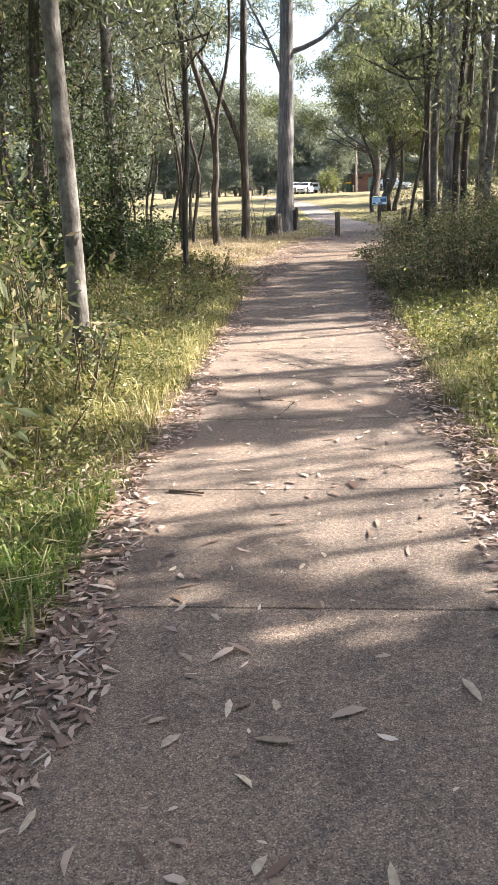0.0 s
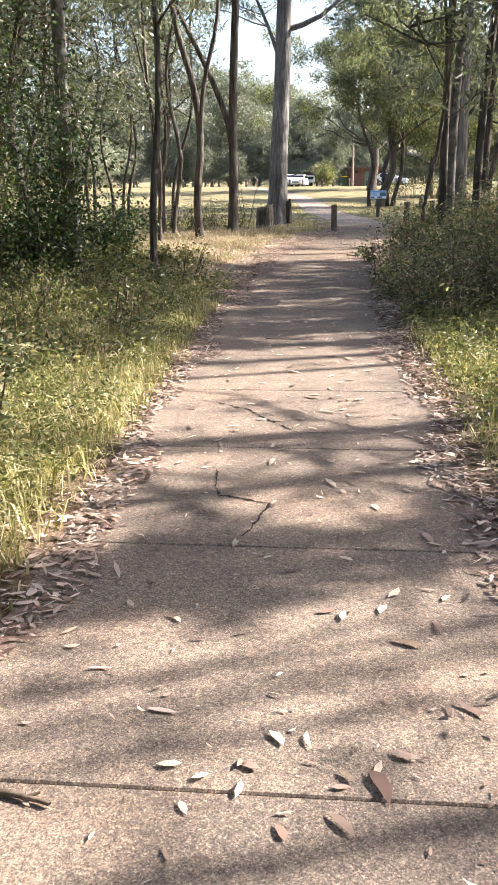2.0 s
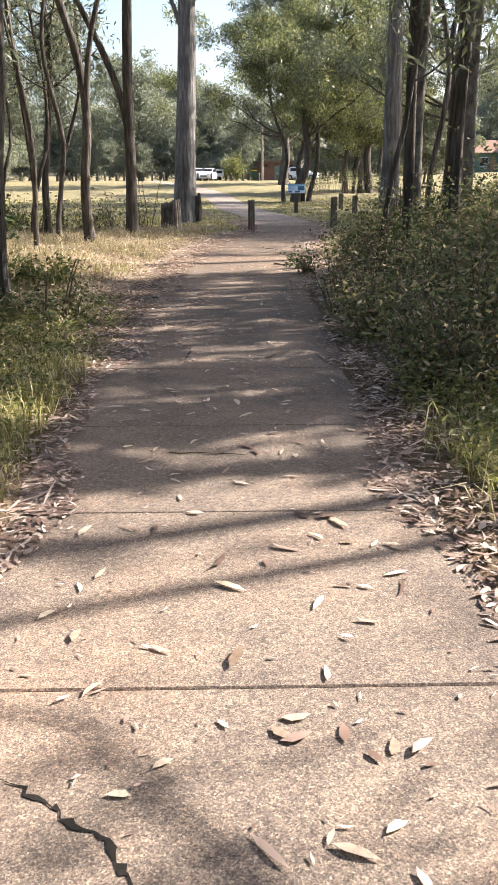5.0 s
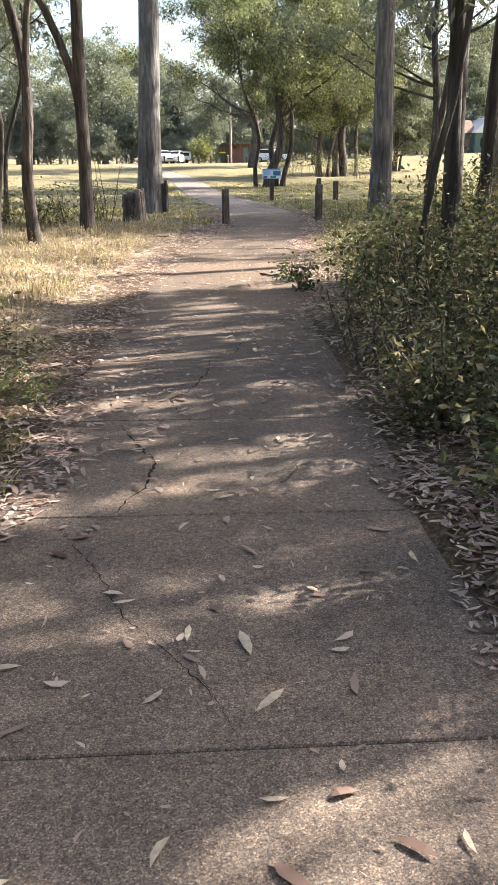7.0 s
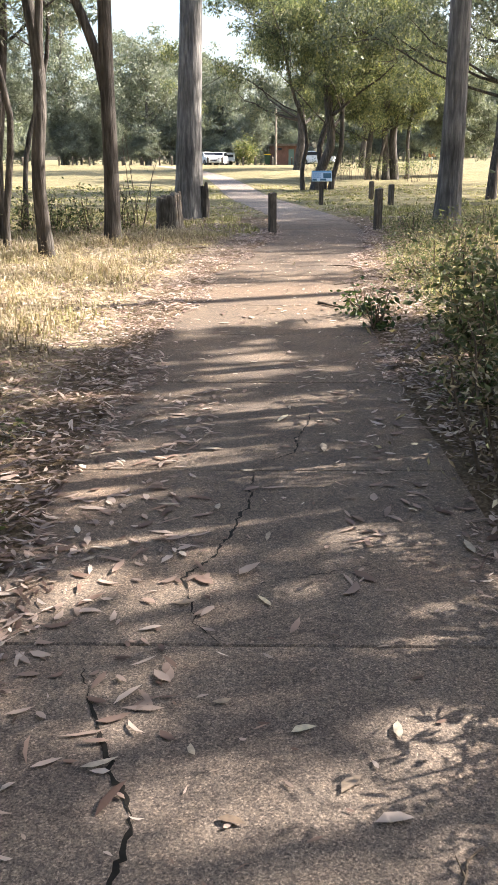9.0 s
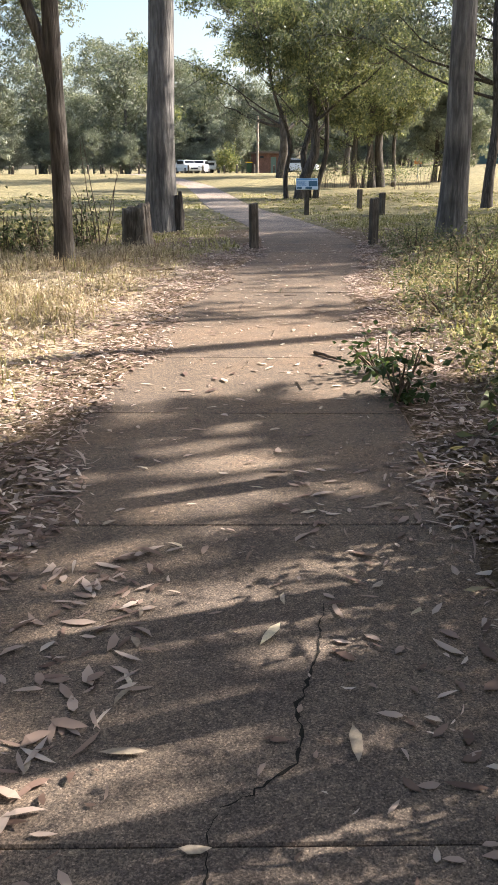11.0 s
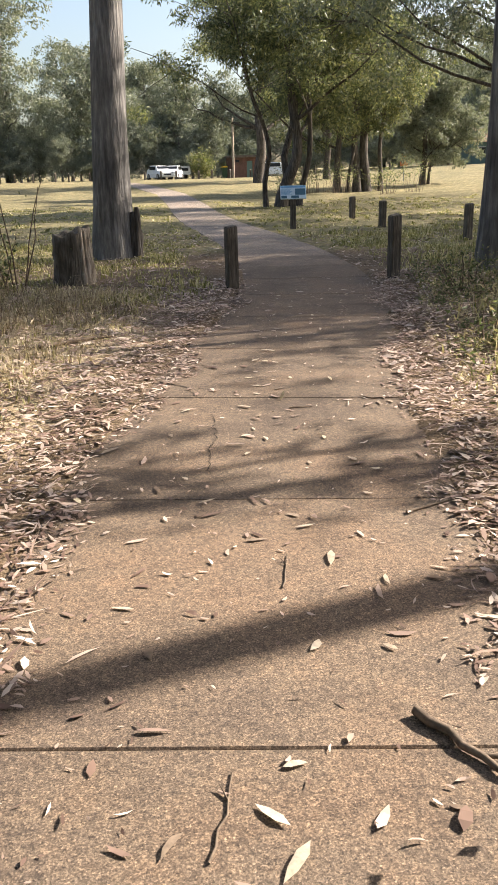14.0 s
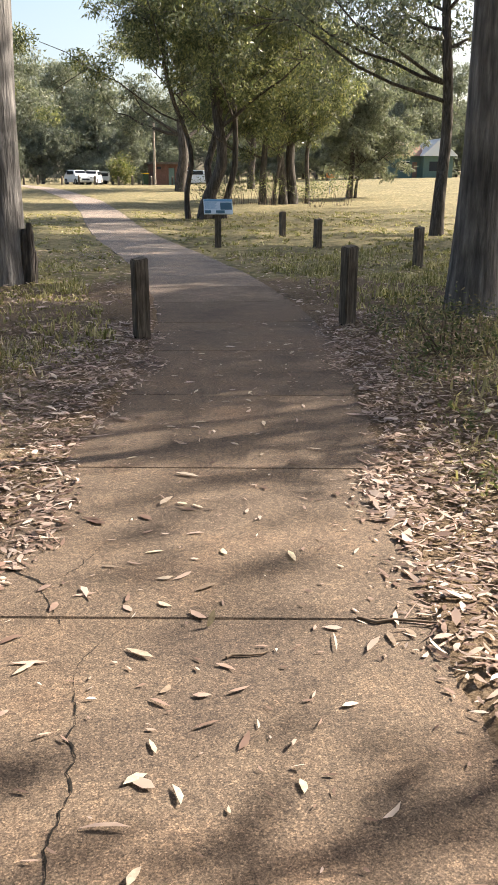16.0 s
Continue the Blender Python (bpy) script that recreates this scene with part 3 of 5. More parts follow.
for t0, t1, many, thick, h0, h1, reach, dx, aimed in STANDS:
    for k in range(many):
        ty = t0 + (t1 - t0) * (k + g.uniform(0, 1)) / many
        low = 0.72 if aimed and t1 < 28 else 1.0
        h = g.uniform(h0, h1) * low
        s = (0.72 * h / 0.65) * g.uniform(0.93, 1.07) if aimed else g.uniform(9.5, 20)
        foot = float(mid_x(ty)) + dx
        x, y = foot + SUN_DIR.x * s, ty + SUN_DIR.y * s
        edge = 7.0 + 0.6 * max(0, y - 20)
        if x < edge:
            x = edge + g.uniform(0.2, 2.5)
            y = ty + SUN_DIR.y / SUN_DIR.x * (x - foot)
        girth, lean = g.uniform(0.05, 0.16), (g.normal(0, 0.02), g.normal(0, 0.02))
        make_tree("gum_tree", x, y, girth, h, lean, 1200 + made, M_BARK_DARK if k % 3 else M_BARK_GREY,
                  crown_from=0.45 * h0 * low, reach=reach, count=thick if dx or thick < 4000 or not 31.5 < ty < 46 else 800, limbs=12, spread=0.42 * reach, leaf_len=0.26, leaf_wid=0.075, wig=0.02, sides=9, label=TALL, group="woodland gums")
        made += 1
# single trunks whose long shadows cross the path
for k, (ty, s, r, h) in enumerate(((21.12, 12.5, 0.19, 17), (9.25, 11, 0.07, 13), (3.5, 9, 0.035, 10), (3.85, 10.5, 0.03, 11), (4.2, 9.5, 0.05, 11), (4.62, 11, 0.035, 12), (4.95, 9, 0.03, 10), (7.3, 12, 0.06, 13), (22.9, 10, 0.05, 11), (27.4, 12, 0.09, 14))):
    x, y = float(mid_x(ty)) + SUN_DIR.x * s, ty + SUN_DIR.y * s
    make_tree("gum_tree", x, y, r, h, (0, 0), 1400 + k, M_BARK_GREY if k == 0 else M_BARK_DARK, crown_from=h * 0.72, reach=1.8, count=1500, limbs=8, spread=0.7, wig=0.008, sides=10, label=TALL, group="woodland gums")
# bare-limbed gums whose branches throw a net of shadow over the path
for k, (ty, s, r, h) in enumerate(((5.6, 8.6, 0.12, 9), (6.6, 9.4, 0.1, 9.5), (15.2, 8.5, 0.1, 8.5))):
    x, y = float(mid_x(ty)) + SUN_DIR.x * s, ty + SUN_DIR.y * s
    make_tree("gum_tree", x, y, r, h, (0, 0), 1430 + k, M_BARK_DARK, crown_from=3.2, reach=2.6, count=350, limbs=13, spread=0.6, wig=0.02, sides=10, up=0.6, label="sparse gum with bare dark side limbs", group="woodland gums")
# unseen woods behind and left of the walker, added to cut the sky light
for k in range(34):
    x, y = (g.uniform(-13, 12), g.uniform(-15, -3)) if k < 24 else (g.uniform(-11, -5), g.uniform(-3, 8))
    make_tree("gum_tree", x if abs(x) > 2 else x + 4, y, g.uniform(0.07, 0.14), g.uniform(10, 14), (0, 0), 260 + k, M_BARK_DARK, crown_from=4.5, reach=3.2, count=4000, spread=1.2, leaf_len=0.3, leaf_wid=0.09, sides=8, label=TALL, group="woodland gums")

# parkland trees
make_tree("park_tree", 9.2, 56.5, 0.26, 9.5, (0.14, 0.05), 50, M_BARK_DARK, M_LEAF_PARK, crown_from=2.7, reach=4.6, limbs=34, count=80000, leaf_len=0.17, leaf_wid=0.058, spread=0.95, sides=12, wig=0.05,
          stems=((0.5, 0.3, 0.07, 0.02, 0.17, 10), (0.8, 0.1, 0.16, 0.0, 0.14, 9), (-0.5, 0.6, -0.18, 0.05, 0.12, 9)), label="spreading many-stemmed wattle with olive crown on the park lawn")
make_tree("park_tree", 15.4, 70.6, 0.22, 7, (0.0, 0.0), 51, M_BARK_DARK, M_LEAF_PARK, crown_from=2.4, reach=3.6, limbs=24, count=34000, leaf_len=0.2, leaf_wid=0.07, spread=0.9, stems=((0.6, 0, 0.12, 0, 0.12, 6),), label="low crooked wattle with yellow-green leaves on the lawn")
make_tree("park_tree", 17.3, 71.0, 0.29, 11, (0.0, 0.0), 52, M_BARK_DARK, M_LEAF_PARK, crown_from=3.2, reach=4.2, limbs=28, count=42000, leaf_len=0.2, leaf_wid=0.07, spread=1.0, stems=((-0.65, -0.3, 0.0, 0, 0.24, 10), (1.0, 0.3, 0.06, 0, 0.14, 9)), label="pair of brown-trunked wattles with yellow-green crown")
make_tree("park_tree", 13.9, 90.5, 0.42, 16, (0.01, 0.0), 53, M_BARK_DARK, M_LEAF_GUM, crown_from=3.6, reach=7.5, limbs=34, count=40000, leaf_len=0.34, leaf_wid=0.1, spread=1.3, label="large dark gum standing on the far lawn")
make_tree("park_tree", 22.9, 76.5, 0.2, 7.0, (0.02, 0.0), 54, M_BARK_DARK, M_LEAF_HAZED, crown_from=0.8, reach=2.8, limbs=28, count=30000, leaf_len=0.28, leaf_wid=0.08, spread=0.8, stems=((0.4, 0, 0.1, 0, 0.1, 6),), label="bushy grey-green tree leafy almost to the lawn")
make_tree("park_tree", 14.5, 46.0, 0.19, 13, (-0.015, 0.0), 56, M_BARK_DARK, M_LEAF_GUM, crown_from=3.6, reach=4.2, limbs=24, count=32000, leaf_len=0.18, leaf_wid=0.055, spread=1.15, wig=0.03, up=0.55, label="dark-trunked gum with long side branches on the lawn edge")
make_tree("park_tree", 21.0, 96.0, 0.3, 12, (0.0, 0.0), 57, M_BARK_DARK, M_LEAF_GUM, crown_from=3.0, reach=5.0, limbs=20, count=14000, leaf_len=0.34, leaf_wid=0.1, spread=1.2, label="broad gum by the far fence")

# distant tree line: a few models, copied; the haze is in their leaf colour
FAR = []
for k, (h, cf, rc) in enumerate(((17, 3.5, 4.0), (21, 6.0, 4.4), (14, 1.5, 4.0), (11, 0.8, 4.0))):
    FAR.append(make_tree("distant_tree", -22 + k * 11, 136, 0.3, h, (0.01, 0), 60 + k, M_BARK_GREY, M_LEAF_HAZED, crown_from=cf, reach=rc, limbs=34, count=11000, leaf_len=0.5, leaf_wid=0.19, spread=1.5, sides=8,
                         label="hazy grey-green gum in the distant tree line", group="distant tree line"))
g = np.random.default_rng(9)
for k in range(140):
    if k < 60:
        x, y, q = -80 + k * 2.6 + g.uniform(-2, 2), g.uniform(134, 165), int(g.integers(0, 3))
        s = g.uniform(0.45, 0.86)
    elif k < 70:
        x, y, q = g.uniform(-42, -16), g.uniform(92, 126), 3
        s = g.uniform(0.5, 0.75)
    elif k < 80:
        x, y, q = g.uniform(28, 75), g.uniform(118, 140), int(g.integers(0, 4))
        s = g.uniform(0.6, 0.85)
    else:
        x, y, q = -80 + (k - 80) * 2.6 + g.uniform(-1.2, 1.2), g.uniform(128, 138), 3
        s = g.uniform(0.3, 0.62)
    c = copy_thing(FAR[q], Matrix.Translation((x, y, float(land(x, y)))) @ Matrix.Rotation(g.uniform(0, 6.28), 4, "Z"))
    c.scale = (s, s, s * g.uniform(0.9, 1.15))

# ---------------------------------------------------------------- bollards, sign, stump
def bollard(x, y, h, w, label, lean=0.0):
    """A squared timber post with a chamfered, weathered top."""
    z = float(land(x, y))
    root = empty("bollard", x, y, z, 14)
    bm = bmesh.new()
    box(bm, -w / 2, w / 2, -w / 2, w / 2, -0.3, h, 0.012)
    for v in bm.verts:
        v.co.x += 0.006 * math.sin(v.co.z * 7 + x) + lean * v.co.z
        if v.co.z > h - 0.02:
            v.co.z += 0.02 * math.sin(9 * v.co.x + 5 * v.co.y)
    part("post", bm, M_WOOD_GREY, root)
    bm = bmesh.new()
    bmesh.ops.create_cone(bm, cap_ends=True, segments=12, radius1=w * 0.62, radius2=w * 0.5, depth=0.05, matrix=Matrix.Translation((0, 0, 0.0)))
    part("soil_collar", bm, M_CRACK, root)
    return tagged(root, label, "bollard", "timber bollards")


bollard(3.47, 30.0, 0.80, 0.145, "squat weathered timber bollard at the path's edge")
bollard(5.83, 30.35, 0.86, 0.145, "squat weathered timber bollard at the path's edge")
bollard(9.45, 36.4, 0.74, 0.15, "weathered timber bollard standing in shaded grass")
bollard(9.05, 41.2, 0.68, 0.16, "pale-edged timber bollard standing in grass")
bollard(9.6, 46.2, 0.72, 0.16, "dark timber bollard on the lawn")


def stump(x, y):
    """A hollow sawn stump, one half dark and the other split, coloured pale as if sunlit."""
    root = empty("tree_stump", x, y, float(land(x, y)))
    g = np.random.default_rng(3)
    n, k = 9, 26
    a = np.linspace(0, 2 * np.pi, k, endpoint=False)
    rows = []
    for i in range(n):
        u = i / (n - 1)
        r = (0.26 * (1 + 0.35 * math.exp(-u * 5))) * (1 + 0.07 * np.sin(5 * a + 1) + 0.05 * np.sin(11 * a + 2 * u) + g.normal(0, 0.02, k))
        top = 0.72 + 0.06 * np.cos(a - 0.3) + 0.03 * np.sin(7 * a)
        rows.append(np.stack([r * np.cos(a), r * np.sin(a), -0.1 + (top + 0.1) * u], 1))
    for r0, dz in ((0.8, 0.0), (0.55, -0.04), (0.3, -0.07), (0.02, -0.08)):
        p = rows[n - 1].copy()
        p[:, :2] *= r0
        p[:, 2] += dz
        rows.append(p)
    V = np.concatenate(rows)
    m = len(rows)
    i, j = np.meshgrid(np.arange(m - 1), np.arange(k), indexing="ij")
    F = np.stack([i * k + j, i * k + (j + 1) % k, (i + 1) * k + (j + 1) % k, (i + 1) * k + j], -1).reshape(-1, 4)
    part("stump_body", np_mesh("stump_body", V, F, M_WOOD_GREY, True), None, root)
    # split ribs towards the sun; their pale colour carries the sunlit side
    pieces = []
    for q in range(7):
        aa = -0.95 + q * 0.27
        h = 0.66 + 0.16 * math.sin(q * 1.7 + 1)
        p0 = np.array([0.285 * math.cos(aa), 0.285 * math.sin(aa), -0.05])
        p1 = np.array([0.25 * math.cos(aa), 0.25 * math.sin(aa), h])
        u = np.linspace(0, 1, 6)[:, None]
        pieces.append(tube(p0 + (p1 - p0) * u + g.normal(0, 0.006, (6, 3)), np.linspace(0.055, 0.03, 6), 6, 0.1, q))
    V, F = joined(pieces)
    part("split_wood", np_mesh("split_wood", V, F, M_WOOD_PALE, True), None, root, "split wood coloured pale as if sunlit")
    tagged(root, "broken hollow tree stump, dark and pale, beside the large gum", "stump")


stump(1.33, 31.4)


def broken_stub(x, y):
    """A thin splintered remnant of a trunk."""
    pieces = []
    g = np.random.default_rng(8)
    for q, (dx, h, r) in enumerate(((0.0, 0.92, 0.065), (-0.07, 0.84, 0.07), (0.05, 0.5, 0.05))):
        u = np.linspace(0, 1, 7)[:, None]
        pieces.append(tube(np.array([[dx, 0.03 * q, -0.1]]) + np.array([[0.02, 0, h + 0.1]]) * u + g.normal(0, 0.006, (7, 3)), r * np.array([1.3, 1.1, 1.0, 1.0, 0.95, 0.9, 0.6]), 8, 0.12, q))
    ob = new("broken_stub", np_mesh("broken_stub", *joined(pieces), M_BARK_DARK, True))
    ob.location = (x, y, float(land(x, y)))
    tagged(ob, "dark splintered stub beside the large gum", "stump")


broken_stub(2.37, 35.25)


def park_sign(x, y):
    """A tilted information panel on a timber post."""
    root = empty("information_sign", x, y, float(land(x, y)), -6)
    part("post", boxed(-0.075, 0.075, -0.075, 0.075, -0.3, 0.82, 0.012), M_WOOD_GREY, root)
    tilt = Matrix.Translation((0, -0.06, 0.97)) @ Matrix.Rotation(radians(-32), 4, "X")
    def plate(name, x0, x1, y0, y1, z0, z1, mat, parent, label=""):
        bm = boxed(x0, x1, y0, y1, z0, z1, 0.004)
        bm.transform(tilt)
        return part(name, bm, mat, parent, label)
    panel = plate("panel", -0.35, 0.35, -0.02, 0.02, -0.2, 0.2, M_SIGN_FACE, root, "pale blue printed panel")
    plate("header_band", -0.34, 0.34, -0.026, -0.021, 0.13, 0.19, M_SIGN_BLUE, panel)
    plate("photo", 0.05, 0.33, -0.026, -0.021, -0.09, 0.1, M_SIGN_DARK, panel)
    plate("photo", -0.33, -0.18, -0.026, -0.021, -0.185, -0.11, M_SIGN_DARK, panel)
    plate("photo", -0.06, 0.15, -0.026, -0.021, -0.185, -0.11, M_SIGN_DARK, panel)
    for i in range(7):
        plate("text_line", -0.33, -0.02 - 0.03 * (i % 3), -0.025, -0.021, 0.09 - i * 0.027, 0.1 - i * 0.027, M_SIGN_BLUE, panel)
    part("bracket", boxed(-0.12, 0.12, -0.05, 0.05, 0.78, 0.9, 0.008), M_METAL, root)
    tagged(root, "tilted pale-blue information panel on a dark timber post", "sign")


park_sign(6.82, 42.2)


# ---------------------------------------------------------------- far side of the park: vehicles, brick block, house, fence
def car(x, y, turn, label):
    root = empty("parked_car", x, y, float(land(x, y)), turn)
    def loft(rows, w):
        bm = bmesh.new()
        rings = []
        for yy, z0, z1, s in rows:
            rings.append([bm.verts.new((sx * w * s, yy, z)) for sx, z in ((-1, z0), (-1, (z0 + z1) / 2), (-0.86, z1), (0.86, z1), (1, (z0 + z1) / 2), (1, z0))])
        for a, b in zip(rings, rings[1:]):
            for i in range(6):
                bm.faces.new((a[i], a[(i + 1) % 6], b[(i + 1) % 6], b[i]))
        bm.faces.new(rings[0])
        bm.faces.new(rings[-1][::-1])
        bmesh.ops.recalc_face_normals(bm, faces=bm.faces)
        return bm
    body = part("body", loft([(-2.2, 0.45, 0.75, 0.88), (-2.1, 0.3, 0.9, 0.97), (-1.0, 0.25, 1.0, 1.0), (1.4, 0.25, 1.05, 1.0), (2.1, 0.3, 1.0, 0.97), (2.25, 0.45, 0.85, 0.9)], 0.88), M_WHITE, root)
    part("cabin", loft([(-1.15, 0.98, 1.02, 0.95), (-0.45, 0.98, 1.55, 0.85), (1.3, 0.98, 1.6, 0.85), (2.05, 0.98, 1.1, 0.93)], 0.84), M_WHITE, root)
    bm = bmesh.new()
    vs = [bm.verts.new(c) for c in ((-0.66, -1.09, 1.06), (0.66, -1.09, 1.06), (0.6, -0.53, 1.5), (-0.6, -0.53, 1.5))]
    bm.faces.new(vs)
    bmesh.ops.solidify(bm, geom=bm.faces[:], thickness=0.02)
    part("windscreen", bm, M_GLASS_DARK, root)
    for sx in (-1, 1):
        part("side_window", boxed(min(sx * 0.72, sx * 0.80), max(sx * 0.72, sx * 0.80), -0.45, 1.3, 1.1, 1.48, 0.02), M_GLASS_DARK, root)
        part("headlight", boxed(sx * 0.66 - 0.14, sx * 0.66 + 0.14, -2.22, -2.1, 0.68, 0.82, 0.02), M_METAL, body)
        for yy in (-1.4, 1.35):
            bm = bmesh.new()
            bmesh.ops.create_cone(bm, cap_ends=True, segments=20, radius1=0.33, radius2=0.33, depth=0.22, matrix=Matrix.Translation((sx * 0.8, yy, 0.33)) @ Matrix.Rotation(radians(90), 4, "Y"))
            wheel = part("wheel", bm, M_TYRE, root)
            bm = bmesh.new()
            bmesh.ops.create_cone(bm, cap_ends=True, segments=16, radius1=0.2, radius2=0.18, depth=0.24, matrix=Matrix.Translation((sx * 0.8, yy, 0.33)) @ Matrix.Rotation(radians(90), 4, "Y"))
            part("rim", bm, M_METAL, wheel)
    part("grille", boxed(-0.45, 0.45, -2.24, -2.15, 0.5, 0.66, 0.01), M_GLASS_DARK, body)
    tagged(root, label, "car", "parked cars")


car(7.5, 123, 20, "white car parked nose-on beyond the post fence")
car(9.2, 125, -14, "white car parked beyond the post fence")
car(20.8, 119, 70, "white car parked side-on behind the trees")


def caravan(x, y):
    root = empty("white_trailer", x, y, float(land(x, y)), 10)
    part("body", boxed(-0.8, 0.8, -1.8, 1.8, 0.45, 1.55, 0.12), M_WHITE, root)
    part("window", boxed(-0.5, 0.5, -1.83, -1.78, 0.95, 1.3, 0.02), M_GLASS_DARK, root)
    for sx in (-1, 1):
        bm = bmesh.new()
        bmesh.ops.create_cone(bm, cap_ends=True, segments=18, radius1=0.32, radius2=0.32, depth=0.2, matrix=Matrix.Translation((sx * 0.7, 0.1, 0.32)) @ Matrix.Rotation(radians(90), 4, "Y"))
        part("wheel", bm, M_TYRE, root)
    part("tow_bar", boxed(-0.05, 0.05, -2.6, -1.8, 0.45, 0.55, 0.01), M_METAL, root)
    tagged(root, "small white trailer parked between the cars", "trailer")


caravan(10.6, 131)


def wheelie_bin(x, y):
    root = empty("wheelie_bin", x, y, float(land(x, y)), 8)
    bm = boxed(-0.32, 0.32, -0.3, 0.3, 0.08, 1.15, 0.03)
    for v in bm.verts:
        k = 0.8 + 0.2 * (v.co.z / 1.15)
        v.co.x, v.co.y = v.co.x * k, v.co.y * k
    part("tub", bm, M_BIN, root)
    part("lid", boxed(-0.36, 0.36, -0.36, 0.34, 1.15, 1.25, 0.03), M_YELLOW, root, "yellow lid")
    for sx in (-1, 1):
        bm = bmesh.new()
        bmesh.ops.create_cone(bm, cap_ends=True, segments=14, radius1=0.1, radius2=0.1, depth=0.06, matrix=Matrix.Translation((sx * 0.26, 0.3, 0.1)) @ Matrix.Rotation(radians(90), 4, "Y"))
        part("wheel", bm, M_TYRE, root)
    part("handle", boxed(-0.25, 0.25, 0.34, 0.4, 1.08, 1.13, 0.01), M_BIN, root)
    tagged(root, "green wheelie bin with a yellow lid by the fence", "bin")


wheelie_bin(14.4, 117)


def brick_block(x, y):
    """A low brick amenities block with a flat overhanging roof."""
    root = empty("brick_block", x, y, float(land(x, y)), 6)
    def wall(x0, x1, y0, y1, z1=2.5):
        part("wall", boxed(x0, x1, y0, y1, -0.2, z1, 0.01), M_BRICK, root)
    wall(-3.5, -0.7, -2.5, -2.26)
    wall(0.5, 3.5, -2.5, -2.26)
    wall(-3.5, -3.26, -2.26, 2.5)
    wall(3.26, 3.5, -2.26, 2.5)
    wall(-3.26, 3.26, 2.26, 2.5)
    part("lintel", boxed(-0.7, 0.5, -2.5, -2.26, 2.05, 2.5, 0.01), M_BRICK, root)
    part("door", boxed(-0.7, 0.5, -2.36, -2.3, 0.0, 2.05, 0.01), M_GREENWALL, root)
    part("roof", boxed(-4.1, 4.1, -3.2, 3.0, 2.5, 2.72, 0.02), M_WOOD_GREY, root)
    part("fascia", boxed(-4.12, 4.12, -3.24, -3.2, 2.48, 2.76, 0.01), M_WOOD_GREY, root)
    for xx in (-3.0, 2.6):
        part("vent", boxed(xx, xx + 0.8, -2.53, -2.5, 1.9, 2.2, 0.01), M_GLASS_DARK, root)
    root.scale = (0.62, 0.7, 0.95)
    tagged(root, "low red-brick amenities block with flat roof", "building")


brick_block(18.6, 128)


def house(x, y):
    root = empty("house", x, y, float(land(x, y)), -8)
    part("wall", boxed(-3.0, 1.5, 0, 6, -0.3, 2.9, 0.01), M_GREENWALL, root)
    part("wall", boxed(1.5, 7, -1.5, 6, -0.3, 2.9, 0.01), M_GREENWALL, root, "grey-green rendered wing")
    bm = bmesh.new()
    vs = [bm.verts.new(c) for c in ((-3.6, -0.7, 2.8), (2, -0.7, 2.8), (2, 6.7, 2.8), (-3.6, 6.7, 2.8), (-2.2, 3, 4.7), (2, 3, 4.7))]
    for f in ((0, 1, 5, 4), (1, 2, 5), (2, 3, 4, 5), (3, 0, 4), (3, 2, 1, 0)):
        bm.faces.new([vs[i] for i in f])
    part("roof", bm, M_ROOF, root)
    bm = bmesh.new()
    vs = [bm.verts.new(c) for c in ((1.0, -2.1, 2.8), (7.6, -2.1, 2.8), (7.6, 6.6, 2.8), (1.0, 6.6, 2.8), (4.2, -2.1, 5.0), (4.2, 6.6, 5.0))]
    for f in ((0, 1, 4), (1, 2, 5, 4), (2, 3, 5), (3, 0, 4, 5), (3, 2, 1, 0)):
        bm.faces.new([vs[i] for i in f])
    part("gable_roof", bm, M_WHITE, root, "pale gable roof")
    for xx in (-2.2,):
        win = part("window", boxed(xx, xx + 1.6, -0.05, 0.0, 0.9, 2.1, 0.01), M_GLASS_DARK, root)
        part("frame", boxed(xx - 0.06, xx + 1.66, -0.06, -0.051, 2.1, 2.16), M_WHITE, win)
        part("sill", boxed(xx - 0.06, xx + 1.66, -0.12, -0.051, 0.84, 0.9), M_WHITE, win)
    part("door", boxed(0.0, 0.9, -0.06, 0.0, 0.0, 2.05, 0.01), M_ROOF, root)
    part("window", boxed(2.6, 4.4, -1.56, -1.5, 0.9, 2.1, 0.01), M_GLASS_DARK, root)
    root.scale = (0.6, 0.8, 0.82)
    tagged(root, "single-storey house with terracotta and pale roofs behind trees", "house")


house(43.3, 112)


def fence_post(name, x, y):
    root = empty(name, x, y, float(land(x, y)))
    part("post", boxed(-0.09, 0.09, -0.09, 0.09, -0.3, 0.95, 0.015), M_WOOD_GREY, root)
    bm = bmesh.new()
    bmesh.ops.create_cone(bm, cap_ends=True, segments=4, radius1=0.12, radius2=0.03, depth=0.06, matrix=Matrix.Translation((0, 0, 0.975)) @ Matrix.Rotation(radians(45), 4, "Z"))
    part("cap", bm, M_WOOD_PALE, root)
    return tagged(root, "short timber fence post along the park's far edge", "fence post", "park fence posts")


first_post = fence_post("fence_post", -22, 116.5)
for k in range(1, 46):
    x = -22 + k * 1.95 + 0.3 * math.sin(k * 2.3)
    y = 116.5 - 0.12 * max(0, x - 18)
    copy_thing(first_post, pose(x, y, float(land(x, y)) - 0.04 * (k % 3), 0, 0, 7 * (k % 5)))


